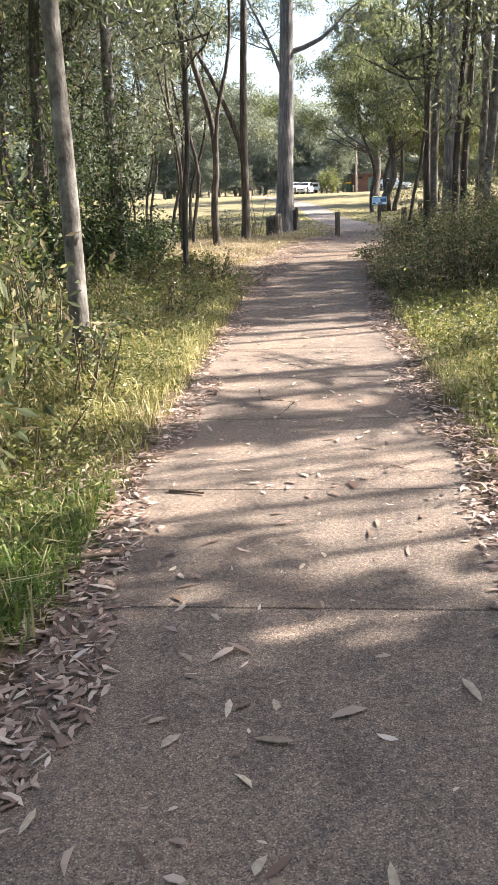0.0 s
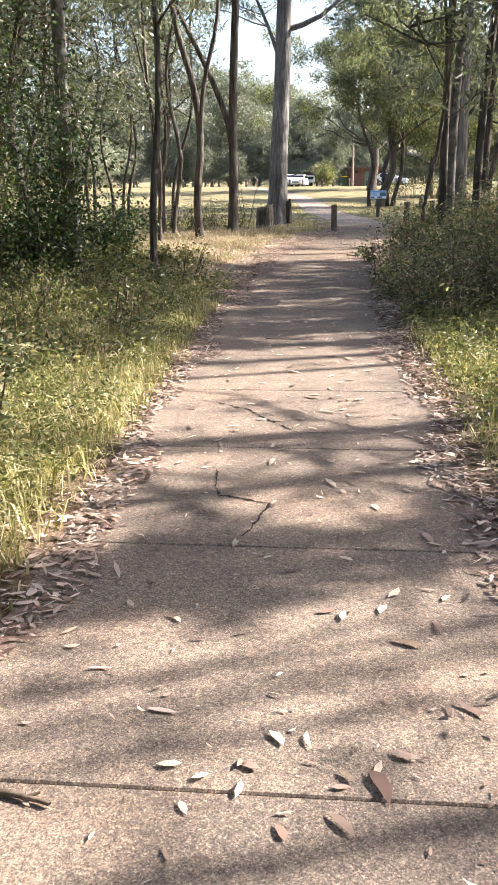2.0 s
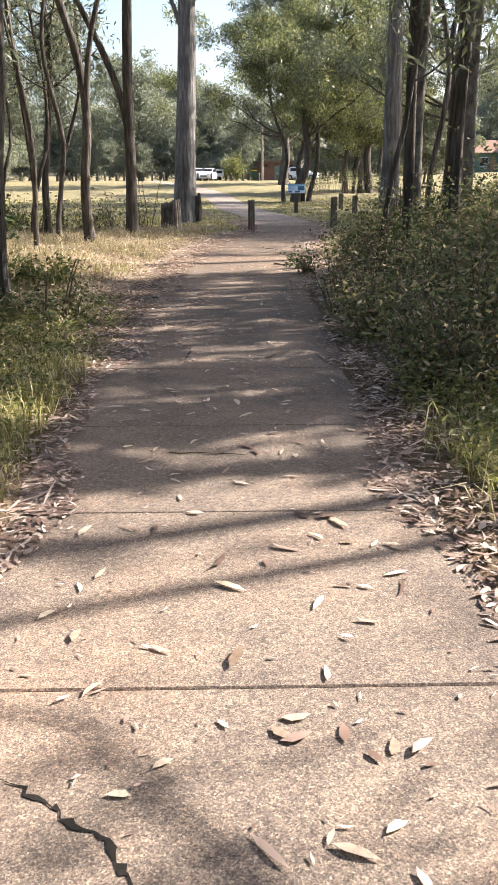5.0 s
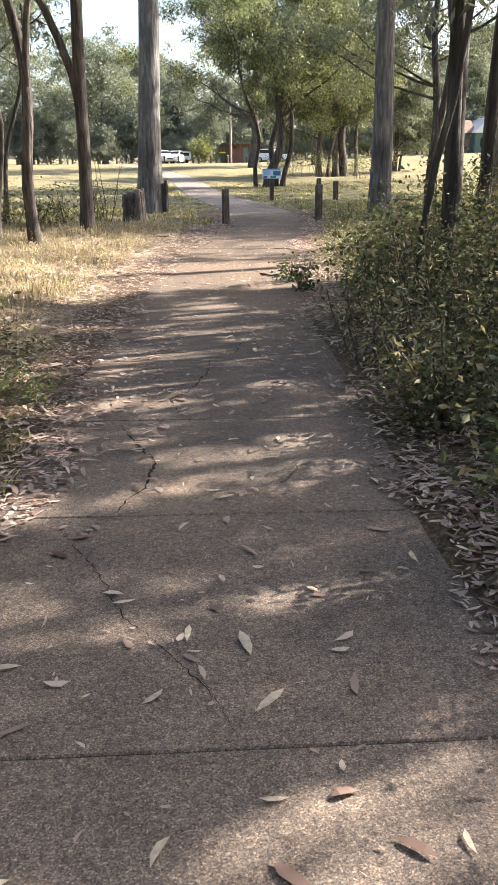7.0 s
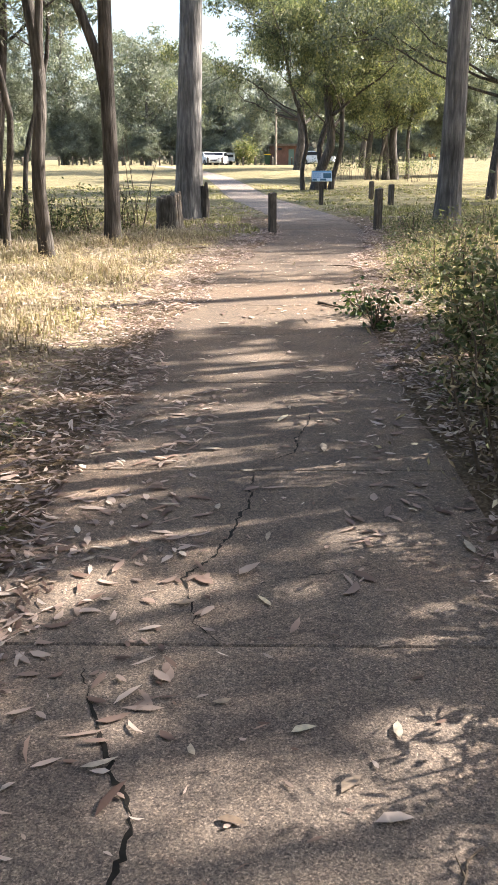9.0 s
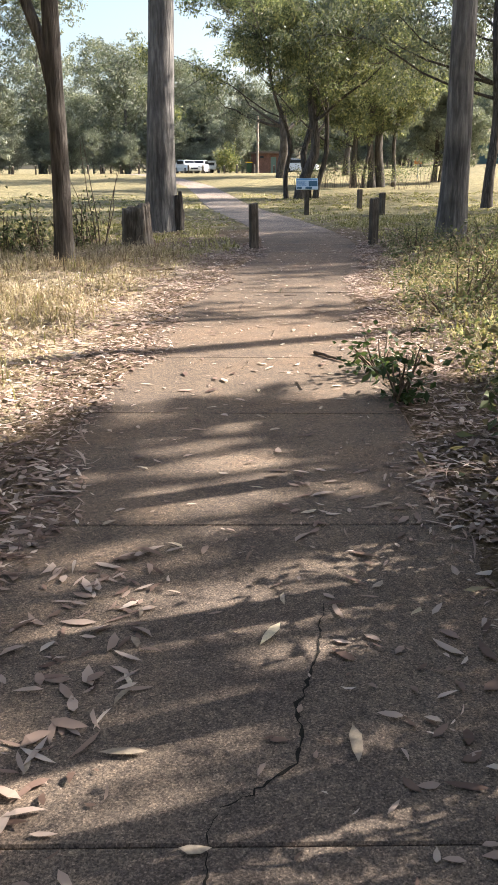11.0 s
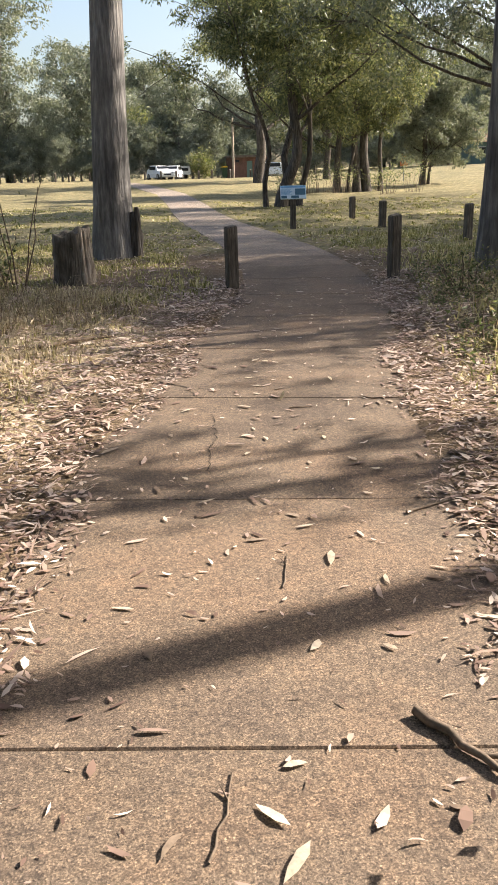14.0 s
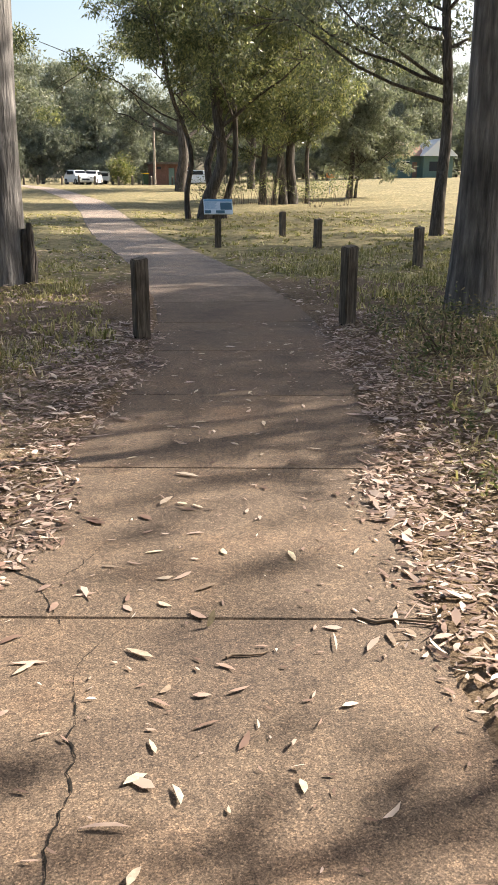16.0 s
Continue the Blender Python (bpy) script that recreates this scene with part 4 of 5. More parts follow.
def orange_sign(x, y):
    root = empty("orange_road_sign", x, y, float(land(x, y)), -15)
    part("pole", np_mesh("pole", *tube([(0, 0, z) for z in np.linspace(-0.3, 2.1, 5)], [0.04] * 5, 8), M_METAL, True), None, root)
    bm = boxed(-0.3, 0.3, -0.02, 0.02, -0.42, 0.42, 0.01)
    bm.transform(Matrix.Translation((0, -0.06, 1.55)))
    part("plate", bm, M_ORANGE, root)
    tagged(root, "orange sign plate on a metal pole", "sign")


orange_sign(23.6, 82.5)


def pole(x, y, h):
    z = float(land(x, y))
    root = empty("power_pole", x, y, z)
    part("shaft", np_mesh("shaft", *tube([(0, 0, u) for u in np.linspace(-0.4, h, 9)], np.linspace(0.16, 0.1, 9), 10), M_WOOD_PALE, True), None, root)
    part("cross_arm", boxed(-0.9, 0.9, -0.06, 0.06, h - 0.6, h - 0.45, 0.01), M_WOOD_GREY, root)
    tagged(root, "pale timber power pole beyond the lawn", "pole")


pole(15.7, 119, 6.5)

# ---------------------------------------------------------------- shrubs, vines and saplings
def shrub(name, x, y, rx, ry, h, count, seed, leaf=None, leaf_len=0.07, leaf_wid=0.035, stems=14, label="", category="shrub", droop=0.2, group="", low=0.12):
    """A multi-stemmed shrub: bent stems and leaves along their upper parts."""
    g = np.random.default_rng(seed)
    pieces, C = [], []
    z0 = float(land(x, y))
    for s in range(stems):
        a, u = g.uniform(0, 6.28), math.sqrt(g.uniform(0, 1))
        p0 = np.array([rx * 0.55 * u * math.cos(a), ry * 0.55 * u * math.sin(a), -0.05])
        p1 = np.array([rx * u * math.cos(a) + g.normal(0, 0.12), ry * u * math.sin(a) + g.normal(0, 0.12), h * g.uniform(0.6, 1.1) * (1 - 0.35 * u * u)])
        w = np.linspace(0, 1, 8)[:, None]
        b = p0 + (p1 - p0) * w + np.cumsum(g.normal(0, 0.02 * h, (8, 3)), 0) * w
        pieces.append(tube(b, np.linspace(0.012, 0.004, 8), 4))
        m = max(4, count // stems)
        t = g.uniform(low, 1.05, m)
        k = np.clip((t * 7).astype(int), 0, 6)
        q = b[k] + (b[k + 1] - b[k]) * (t * 7 - k)[:, None]
        sp = 0.06 + 0.16 * np.minimum(1, t)[:, None]
        C.append(q + g.normal(0, 1, (m, 3)) * sp * np.array([1.0, 1.0, 0.75]) * min(1.4, max(0.5, h)))
    C = np.concatenate(C)
    C[:, 2] = np.maximum(C[:, 2], 0.03)
    root = empty(name, x, y, z0)
    for V, F in pieces:
        part("stem", np_mesh("stem", V, F, M_TWIG, True), None, root)
    V, F = leaves(C, leaf_len, leaf_wid, g, droop, 0.2)
    part("foliage", np_mesh("foliage", V, F, leaf or M_LEAF_SHRUB), None, root)
    return tagged(root, label, category, group)


THICKET = "dense straggly grey-green shrub crowding the path's edge"
g = np.random.default_rng(21)
for k in range(24):
    y = 11.9 + k * 0.25
    x = float(mid_x(y)) + 1.62 + 0.18 * math.sin(k * 2.1) + (k % 4) * 0.62
    shrub("thicket_shrub", x, y, 0.5, 0.5, 0.8 + 0.2 * math.sin(k * 1.3) + 0.24 * (k % 4), 2300, 300 + k, M_LEAF_SHRUB, 0.055, 0.025, 16, THICKET, group="path-side thicket")
for k in range(9):
    y = 12.5 + k * 1.5
    shrub("thicket_shrub", 4.7 + 0.36 * k + g.uniform(-0.2, 0.3), y, 0.8, 0.8, 1.35, 2600, 330 + k, M_LEAF_SHRUB, 0.06, 0.028, 18, THICKET, group="path-side thicket")
for k in range(8):
    shrub("dry_thicket", 2.82 + 0.35 * (k % 3) + 0.1 * math.sin(k), 12.2 + k * 0.55, 0.6, 0.7, 0.85, 900, 345 + 10 * k, M_DRY, 0.045, 0.014, 14, "tangle of dead brown stems in the thicket", group="dead thicket stems")
shrub("low_shrub", 3.05, 19.95, 0.1, 0.1, 0.26, 150, 341, M_LEAF_DARK, 0.06, 0.034, 8, "small broad-leaved shrub leaning over the path's edge")
shrub("low_shrub", 2.98, 19.2, 0.13, 0.13, 0.36, 150, 342, M_LEAF_DARK, 0.075, 0.036, 7, "small broad-leaved shrub leaning over the path's edge")
for k, (x, y, h) in enumerate(((3.7, 17.0, 1.0), (3.85, 17.7, 1.05), (3.7, 18.4, 0.85), (4.1, 17.5, 1.2))):
    shrub("dark_thicket_shrub", x, y, 0.36, 0.36, h, 1200, 470 + k, M_LEAF_SHRUB, 0.075, 0.038, 16, "dark broad-leaved shrub at the end of the thicket", group="path-side thicket")
gs = np.random.default_rng(16)
for k in range(26):
    y = 4.6 + k * 0.42
    x = float(mid_x(y)) - 1.55 - gs.uniform(0, 1.5)
    shrub("tall_weed", x, y, 0.3, 0.3, gs.uniform(0.3, 0.62), 420, 480 + k, M_LEAF_WEED if k % 3 else M_LEAF_SHRUB, 0.055, 0.024, 9, "bushy yellow-green weed standing out of the verge grass", "weed", group="tall verge weeds")
shrub("dark_shrub", -1.75, 17.6, 0.75, 0.7, 0.95, 3600, 343, M_LEAF_DARK, 0.08, 0.04, 22, "rounded dark green shrub under the gums")
for k, (x, y, h) in enumerate(((-1.93, 14.45, 3.6), (-2.65, 13.4, 5.6), (-2.25, 14.0, 1.5), (-3.0, 12.8, 1.6))):
    shrub("creeper", x, y, 0.2 if h > 2 else 0.4, 0.2 if h > 2 else 0.4, h, 4600, 350 + k, M_LEAF_DARK, 0.07, 0.038, 16, "leafy green creeper climbing a gum trunk", "vine", low=0.0)
for k in range(16):
    y = 3.5 + k * 0.95
    x = float(mid_x(y)) - 2.7 - 0.5 * math.sin(k * 1.9) - (k % 3) * 0.7
    shrub("undergrowth_shrub", x, y, 0.6, 0.6, (0.75 + 0.45 * (k % 3) * 0.7) * (1.0 if y < 9 or x < -2.6 else 0.42), 1500, 360 + k, M_LEAF_WEED if k % 2 else M_LEAF_SHRUB, 0.075, 0.035, 14, "straggling green undergrowth shrub below the gums", group="undergrowth")
for k in range(14):
    x, y = g.uniform(-9, -3.6), g.uniform(9, 24)
    shrub("undergrowth_shrub", x, y, 1.0, 1.0, g.uniform(1.2, 2.2), 2400, 380 + k, M_LEAF_WEED if k % 2 else M_LEAF_SHRUB, 0.1, 0.05, 16, "tall tangled undergrowth shrub in the woods", group="undergrowth")
for k in range(9):
    x, y = -3.4 + 0.62 * k, 29.2 + 0.8 * math.sin(k * 2.4)
    if x < 0.45:
        shrub("thin_shrub", x, y, 0.4, 0.4, 0.9, 420, 400 + k, M_LEAF_SHRUB, 0.08, 0.04, 9, "thin twiggy shrub at the foot of the gums", group="shrubs below the gums")
shrub("bare_sapling", 0.6, 30.1, 0.35, 0.2, 1.9, 30, 411, M_LEAF_SHRUB, 0.06, 0.03, 6, "leafless spindly sapling in the shade", "sapling")
for k, (x, y, h) in enumerate(((-1.5, 6.9, 1.5), (-1.02, 7.1, 0.55), (-1.75, 7.9, 1.2))):
    shrub("young_gum", x, y, 0.3, 0.25, h, 240, 431 + k, M_LEAF_SHRUB, 0.11, 0.04, 6, "young gum sapling with broad drooping leaves", "sapling", 0.5, low=0.15)
shrub("young_gum", -1.22, 4.35, 0.3, 0.3, 1.75, 260, 412, M_LEAF_SHRUB, 0.13, 0.045, 6, "young gum sapling with broad drooping leaves", "sapling", 0.5, low=0.2)
shrub("young_gum", -1.75, 5.2, 0.4, 0.4, 2.3, 520, 413, M_LEAF_SHRUB, 0.12, 0.042, 8, "young gum sapling with broad drooping leaves", "sapling", 0.5, low=0.15)
for k in range(10):
    y = 19.4 + k * 1.0
    x = float(mid_x(y)) + 1.9 + 0.55 * (k % 3) + 0.2 * math.sin(k)
    shrub("verge_weed", x, y, 0.35, 0.35, 0.45 + 0.1 * (k % 3), 330, 420 + k, M_LEAF_SHRUB, 0.06, 0.025, 9, "low straggly weed in leaf litter", "weed", group="verge weeds")


shrub("garden_tree", 12.4, 121.5, 1.5, 1.3, 3.0, 1500, 465, M_LEAF_WEED, 0.3, 0.13, 12, "bright green garden tree behind the post fence", "tree")
g = np.random.default_rng(41)
for k in range(9):
    x, y = 11.6 + 0.95 * k + g.uniform(-0.4, 0.4), 66.5 + g.uniform(0, 6)
    shrub("park_shrub", x, y, 1.0, 0.9, g.uniform(1.2, 2.4), 420, 440 + k, M_LEAF_PARK, 0.13, 0.045, 12, "thin olive shrub below the wattles", group="shrubs below the wattles", low=0.65)


# ---------------------------------------------------------------- grass
def grass(name, xs, ys, density, h, mat, keep, seed, label, width=0.004, lean=0.75):
    """A stretch of grass blades, thinned by keep(x, y)."""
    g = np.random.default_rng(seed)
    n = int((xs[1] - xs[0]) * (ys[1] - ys[0]) * density)
    tuft = np.stack([g.uniform(*xs, n // 14 + 1), g.uniform(*ys, n // 14 + 1)], 1)
    P = tuft[g.integers(0, len(tuft), n)] + g.normal(0, 0.055, (n, 2))
    k = g.uniform(0, 1, n) < keep(P[:, 0], P[:, 1])
    P = P[k]
    n = len(P)
    B = np.stack([P[:, 0], P[:, 1], land(P[:, 0], P[:, 1]) - 0.01], 1)
    patch = 0.75 + 0.45 * np.sin(P[:, 0] * 2.3 + 1) * np.sin(P[:, 1] * 1.7)
    H = h * np.clip(patch, 0.35, 1.3) * g.lognormal(0, 0.35, n)
    a = g.uniform(0, 6.28, n)
    D = np.stack([np.cos(a), np.sin(a), np.zeros(n)], 1)
    S = np.stack([-np.sin(a), np.cos(a), np.zeros(n)], 1)
    L = np.abs(g.normal(lean, 0.4, n))
    W = (width * g.uniform(0.6, 1.5, n))[:, None]
    up = np.array([[0, 0, 1.0]])
    m = B + D * (H * L * 0.35)[:, None] + up * (H * 0.6)[:, None]
    t = B + D * (H * L * 1.1)[:, None] + up * (H * np.maximum(0.25, 1 - 0.38 * L))[:, None]
    V = np.stack([B - S * W, B + S * W, m - S * W * 0.8, m + S * W * 0.8, t], 1).reshape(-1, 3)
    b = np.arange(n)[:, None] * 5
    F = np.concatenate([b + [0, 1, 3], b + [0, 3, 2], b + [2, 3, 4]], 1).reshape(-1, 3)
    tagged(new(name, np_mesh(name, V, F, mat)), label, "grass", kind="stuff")


def off_path(x, y):
    return x - mid_x(y)


def patchy(x, y, s=1.0):
    return np.clip(0.55 + 0.5 * np.sin(1.9 * s * x + 0.6) * np.sin(1.4 * s * y + 1.1) + 0.25 * np.sin(4.3 * x - 2.1 * y), 0, 1)


grass("verge_grass", (-5, 0.5), (1.5, 14), 3600, 0.16, M_GRASS, lambda x, y: smooth01(-0.9, -1.25, off_path(x, y)) * (0.35 + 0.65 * patchy(x, y)) * (1 - 0.5 * smooth01(10, 14, y)) * (0.35 + 0.65 * smooth01(3.6, 5.4, y + 1.6 * (-1.2 - off_path(x, y)))), 501, "yellow-green uncut grass on the path's verge")
grass("lush_grass", (-1.7, -0.55), (2.6, 5.0), 5200, 0.13, M_LUSH, lambda x, y: smooth01(-0.92, -1.15, off_path(x, y)) * smooth01(2.6, 3.0, y) * (1 - smooth01(4.3, 5.0, y)) * (0.3 + 0.7 * patchy(x, y, 2.0)), 509, "soft bright green grass at the path's edge")
grass("verge_grass", (1.2, 5.5), (2.5, 13), 2800, 0.16, M_GRASS, lambda x, y: smooth01(1.0, 1.4, off_path(x, y)) * (0.35 + 0.65 * patchy(x, y)) * (1 - smooth01(9.5, 12, y)), 502, "yellow-green uncut grass on the path's verge")
grass("dry_grass", (-5, 3), (13, 30), 1200, 0.13, M_DRY, lambda x, y: smooth01(-1.5, -2.4, off_path(x, y)) * (0.15 + 0.7 * patchy(x, y, 0.8)) * smooth01(13, 16.5, y), 503, "straw-coloured dry grass in the clearing", 0.005)
grass("undergrowth_grass", (-5, 3), (12, 30), 500, 0.13, M_GRASS, lambda x, y: smooth01(-1.3, -2.2, off_path(x, y)) * 0.45 * patchy(x, y, 1.4), 504, "sparse green grass among leaf litter")
grass("shade_grass", (-8, 3.2), (28.5, 40), 380, 0.09, M_GRASS, lambda x, y: smooth01(-1.0, -1.4, off_path(x, y)) * (0.3 + 0.6 * patchy(x, y)), 505, "thin green grass under the large gum", 0.008)
grass("verge_grass_far", (3.5, 13), (18, 40), 330, 0.11, M_GRASS, lambda x, y: smooth01(1.3, 1.9, off_path(x, y)) * (0.3 + 0.6 * patchy(x, y)), 506, "thin grass and weeds on the shaded verge", 0.008)
grass("dry_verge_grass", (3, 9), (17.5, 30), 350, 0.18, M_DRY, lambda x, y: smooth01(1.6, 2.6, off_path(x, y)) * 0.6 * patchy(x, y, 1.2), 507, "dry seeding grass on the verge", 0.005)
grass("lawn_grass", (-14, 22), (36, 62), 60, 0.07, M_GRASS, lambda x, y: smooth01(1.0, 1.3, np.abs(off_path(x, y))) * (0.3 + 0.6 * patchy(x, y, 0.5)), 508, "short mown lawn with dry patches", 0.02)


def weeds(name, plants, side, near, far, ys, h, mat, seed, label, length=0.05, width=0.018):
    """Low leafy herbs scattered in the grass."""
    g = np.random.default_rng(seed)
    y = g.uniform(*ys, plants)
    x = mid_x(y) + side * (near + (far - near) * g.beta(1.1, 1.6, plants))
    m = 24
    tall = (h * g.lognormal(0, 0.4, plants))[:, None]
    u = g.uniform(0.1, 1, (plants, m))
    C = np.stack([x[:, None] + g.normal(0, 0.35, (plants, m)) * tall * 0.8, y[:, None] + g.normal(0, 0.35, (plants, m)) * tall * 0.8, land(x, y)[:, None] + u * tall], -1).reshape(-1, 3)
    V, F = leaves(C, length, width, g, 0.0, 0.2)
    tagged(new(name, np_mesh(name, V, F, mat)), label, "weeds", kind="stuff")


weeds("verge_weeds", 1100, -1, 1.05, 3.6, (2.4, 15), 0.19, M_LEAF_WEED, 521, "leafy green weeds mixed into the verge grass", 0.042, 0.015)
weeds("verge_weeds", 800, 1, 1.15, 3.2, (3, 12), 0.2, M_LEAF_WEED, 522, "leafy green weeds mixed into the verge grass")
weeds("dry_weeds", 500, -1, 1.5, 4.5, (11, 29), 0.18, M_DRY, 523, "dried brown weeds in the clearing", 0.05, 0.01)
weeds("verge_weeds", 420, 1, 1.4, 4.5, (18, 31), 0.2, M_LEAF_SHRUB, 524, "straggling weeds among the leaf litter")
weeds("dry_weeds", 300, 1, 1.2, 3.0, (10, 30), 0.16, M_DRY, 525, "dried brown weeds among the leaf litter", 0.05, 0.01)
weeds("undergrowth_weeds", 480, -1, 1.3, 4.5, (9, 16.5), 0.15, M_LEAF_SHRUB, 526, "dull green undergrowth herbs under the gums", 0.045, 0.018)


# ---------------------------------------------------------------- leaf litter
def leaf_shapes(P, g, length, width, curl=0.25, flat=0.35):
    """Curled lance-shaped fallen leaves at the given places."""
    n = len(P)
    a = g.uniform(0, 6.28, n)
    L = length * np.clip(g.lognormal(-0.1, 0.38, n), 0.3, 1.5)
    W = width * np.clip(g.lognormal(-0.05, 0.38, n), 0.3, 2.0)
    W = np.minimum(W, 0.38 * L)
    bend = g.normal(0, 0.06, n) * L
    u = np.array([0, 0.3, 0.3, 0.68, 0.68, 1.0])
    v = np.array([0, -0.5, 0.5, -0.42, 0.42, 0])
    X = (u[None] - 0.5) * L[:, None]
    Y = v[None] * W[:, None] + bend[:, None] * 4 * (u * (1 - u))[None]
    Z = (curl * g.normal(0.3, 0.6, n))[:, None] * ((u[None] - 0.5) ** 2) * L[:, None] + np.abs(v)[None] * W[:, None] * g.uniform(-0.1, 0.5, n)[:, None]
    tl, tr = g.normal(0, flat, n)[:, None], g.normal(0, flat * 0.6, n)[:, None]
    Z = Z + X * tr + Y * tl
    Z -= Z.min(1, keepdims=True)
    c, s = np.cos(a)[:, None], np.sin(a)[:, None]
    V = np.stack([P[:, 0:1] + X * c - Y * s, P[:, 1:2] + X * s + Y * c, P[:, 2:3] + Z + 0.003], -1).reshape(-1, 3)
    b = np.arange(n)[:, None] * 6
    F = np.concatenate([b + [0, 1, 2], b + [1, 3, 4], b + [1, 4, 2], b + [3, 5, 4]], 1).reshape(-1, 3)
    return V, F


def litter(name, n, side, near, far, ys, seed, label, length=0.105, width=0.026, flat=0.2):
    g = np.random.default_rng(seed)
    y = g.uniform(*ys, n)
    d = near + (far - near) * (g.uniform(0, 1, n) if near < 0.1 else g.beta(1.15, 2.2, n))
    d = d + 0.08 * np.sin(y * 1.7) + 0.05 * np.sin(y * 4.1 + 1)
    x = mid_x(y) + side * d
    top = np.where(np.abs(x - mid_x(y)) < HALF + 0.05, 0.003, 0.0)
    z = np.maximum(land(x, y), top) + g.uniform(0, 0.018, n) * smooth01(0.8, 1.2, d)
    V, F = leaf_shapes(np.stack([x, y, z], 1), g, length, width, 0.25, flat)
    tagged(new(name, np_mesh(name, V, F, M_LITTER)), label, "leaf litter", kind="stuff")


LITTER = "dry brown and pinkish gum leaves drifted along the path's edge"
litter("leaf_litter", 2600, -1, 0.74, 1.55, (-1, 4.6), 601, LITTER, 0.07, 0.02)
litter("leaf_litter", 2200, -1, 0.76, 1.15, (4.4, 14), 617, LITTER, 0.06, 0.0175)
litter("leaf_litter", 13500, -1, 0.8, 2.9, (13, 31), 602, LITTER, 0.065, 0.0175)
litter("leaf_litter", 3800, 1, 0.8, 1.35, (-1, 13), 603, LITTER, 0.06, 0.0175)
litter("leaf_litter", 13500, 1, 0.93, 2.5, (11.5, 31), 604, LITTER, 0.065, 0.0175)
litter("leaf_litter", 2600, -1, 0.9, 6.0, (27, 42), 605, "scattered dry leaves in the grass", 0.1, 0.03)
litter("leaf_litter", 2600, 1, 0.9, 7.0, (24, 40), 606, "scattered dry leaves in the grass", 0.1, 0.03)
litter("leaf_crumbs", 1900, 1, -0.85, 0.85, (0, 31), 607, "crumbled leaf bits and twigs strewn on the concrete", 0.035, 0.009)

litter("litter_crumbs", 9000, -1, 0.74, 2.2, (0, 31), 611, "shredded leaf and bark crumbs along the path's edge", 0.04, 0.012)
litter("litter_crumbs", 9000, 1, 0.8, 2.2, (0, 31), 612, "shredded leaf and bark crumbs along the path's edge", 0.04, 0.012)
litter("leaf_drift", 340, -1, 0.25, 1.2, (13.6, 17.2), 613, "gum leaves drifted across the cracked concrete", 0.082, 0.021, 0.07)
litter("leaf_drift", 110, 1, 0.3, 1.1, (14.8, 18.0), 614, "gum leaves drifted across the cracked concrete", 0.082, 0.021, 0.07)
litter("leaf_scatter", 430, 1, -0.86, 0.86, (0, 31), 608, "dry gum leaves strewn thinly over the concrete", 0.09, 0.023, 0.07)
litter("leaf_litter", 6500, -1, 1.4, 5.5, (16, 30), 609, "dry leaves lying among the straw grass", 0.09, 0.025)
litter("bark_strips", 1500, -1, 0.78, 2.2, (2, 31), 615, "shed bark strips and twigs among the leaf litter", 0.17, 0.009, 0.15)
litter("bark_strips", 1500, 1, 0.86, 2.2, (2, 31), 616, "shed bark strips and twigs among the leaf litter", 0.17, 0.009, 0.15)
g = np.random.default_rng(77)
MODELS = []
for k in range(6):
    V, F = leaf_shapes(np.zeros((1, 3)), g, 0.105, 0.027, 0.12, 0.03)
    MODELS.append(np_mesh("fallen_leaf", V, F, M_FALLEN, True))
for k in range(290):
    y = 0.6 + 29.0 * g.uniform(0, 1) ** 1.25
    d = g.normal(0, 0.5) if k % 3 else g.uniform(-0.8, 0.8)
    d = max(-0.86, min(0.86, d))
    ob = new("fallen_leaf", MODELS[k % 6])
    ob.location = (float(mid_x(y)) + d, y, 0.004)
    ob.rotation_euler = (0, 0, g.uniform(0, 6.28))
    s = g.uniform(0.75, 1.15)
    ob.scale = (s, s, s)
    tagged(ob, "dry curled gum leaf lying on the concrete path", "leaf", "fallen leaves on the path")

curled = new("fallen_leaf", MODELS[2])
curled.location, curled.rotation_euler = (3.02, 24.13, 0.03), (radians(70), 0, radians(-35))
tagged(curled, "curled yellow gum leaf stuck upright in a joint", "leaf", "fallen leaves on the path")


def stick(x, y, L, r, turn, seed):
    g = np.random.default_rng(seed)
    u = np.linspace(0, 1, 7)
    P = np.stack([(u - 0.5) * L, np.cumsum(g.normal(0, 0.03 * L, 7)), np.full(7, r * 0.9)], 1)
    pieces = [tube(P, np.linspace(r, r * 0.5, 7), 6)]
    e = P[4] + np.array([0.14 * L, 0.1 * L, 0.01])
    pieces.append(tube(P[4] + (e - P[4]) * np.linspace(0, 1, 3)[:, None], np.linspace(r * 0.6, r * 0.3, 3), 5))
    V, F = joined(pieces)
    ob = new("fallen_stick", np_mesh("fallen_stick", V, F, M_TWIG, True))
    ob.location, ob.rotation_euler = (x, y, max(0.002, float(land(x, y)))), (0, 0, radians(turn))
    tagged(ob, "dry brown gum twig lying on the ground", "stick", "fallen sticks")


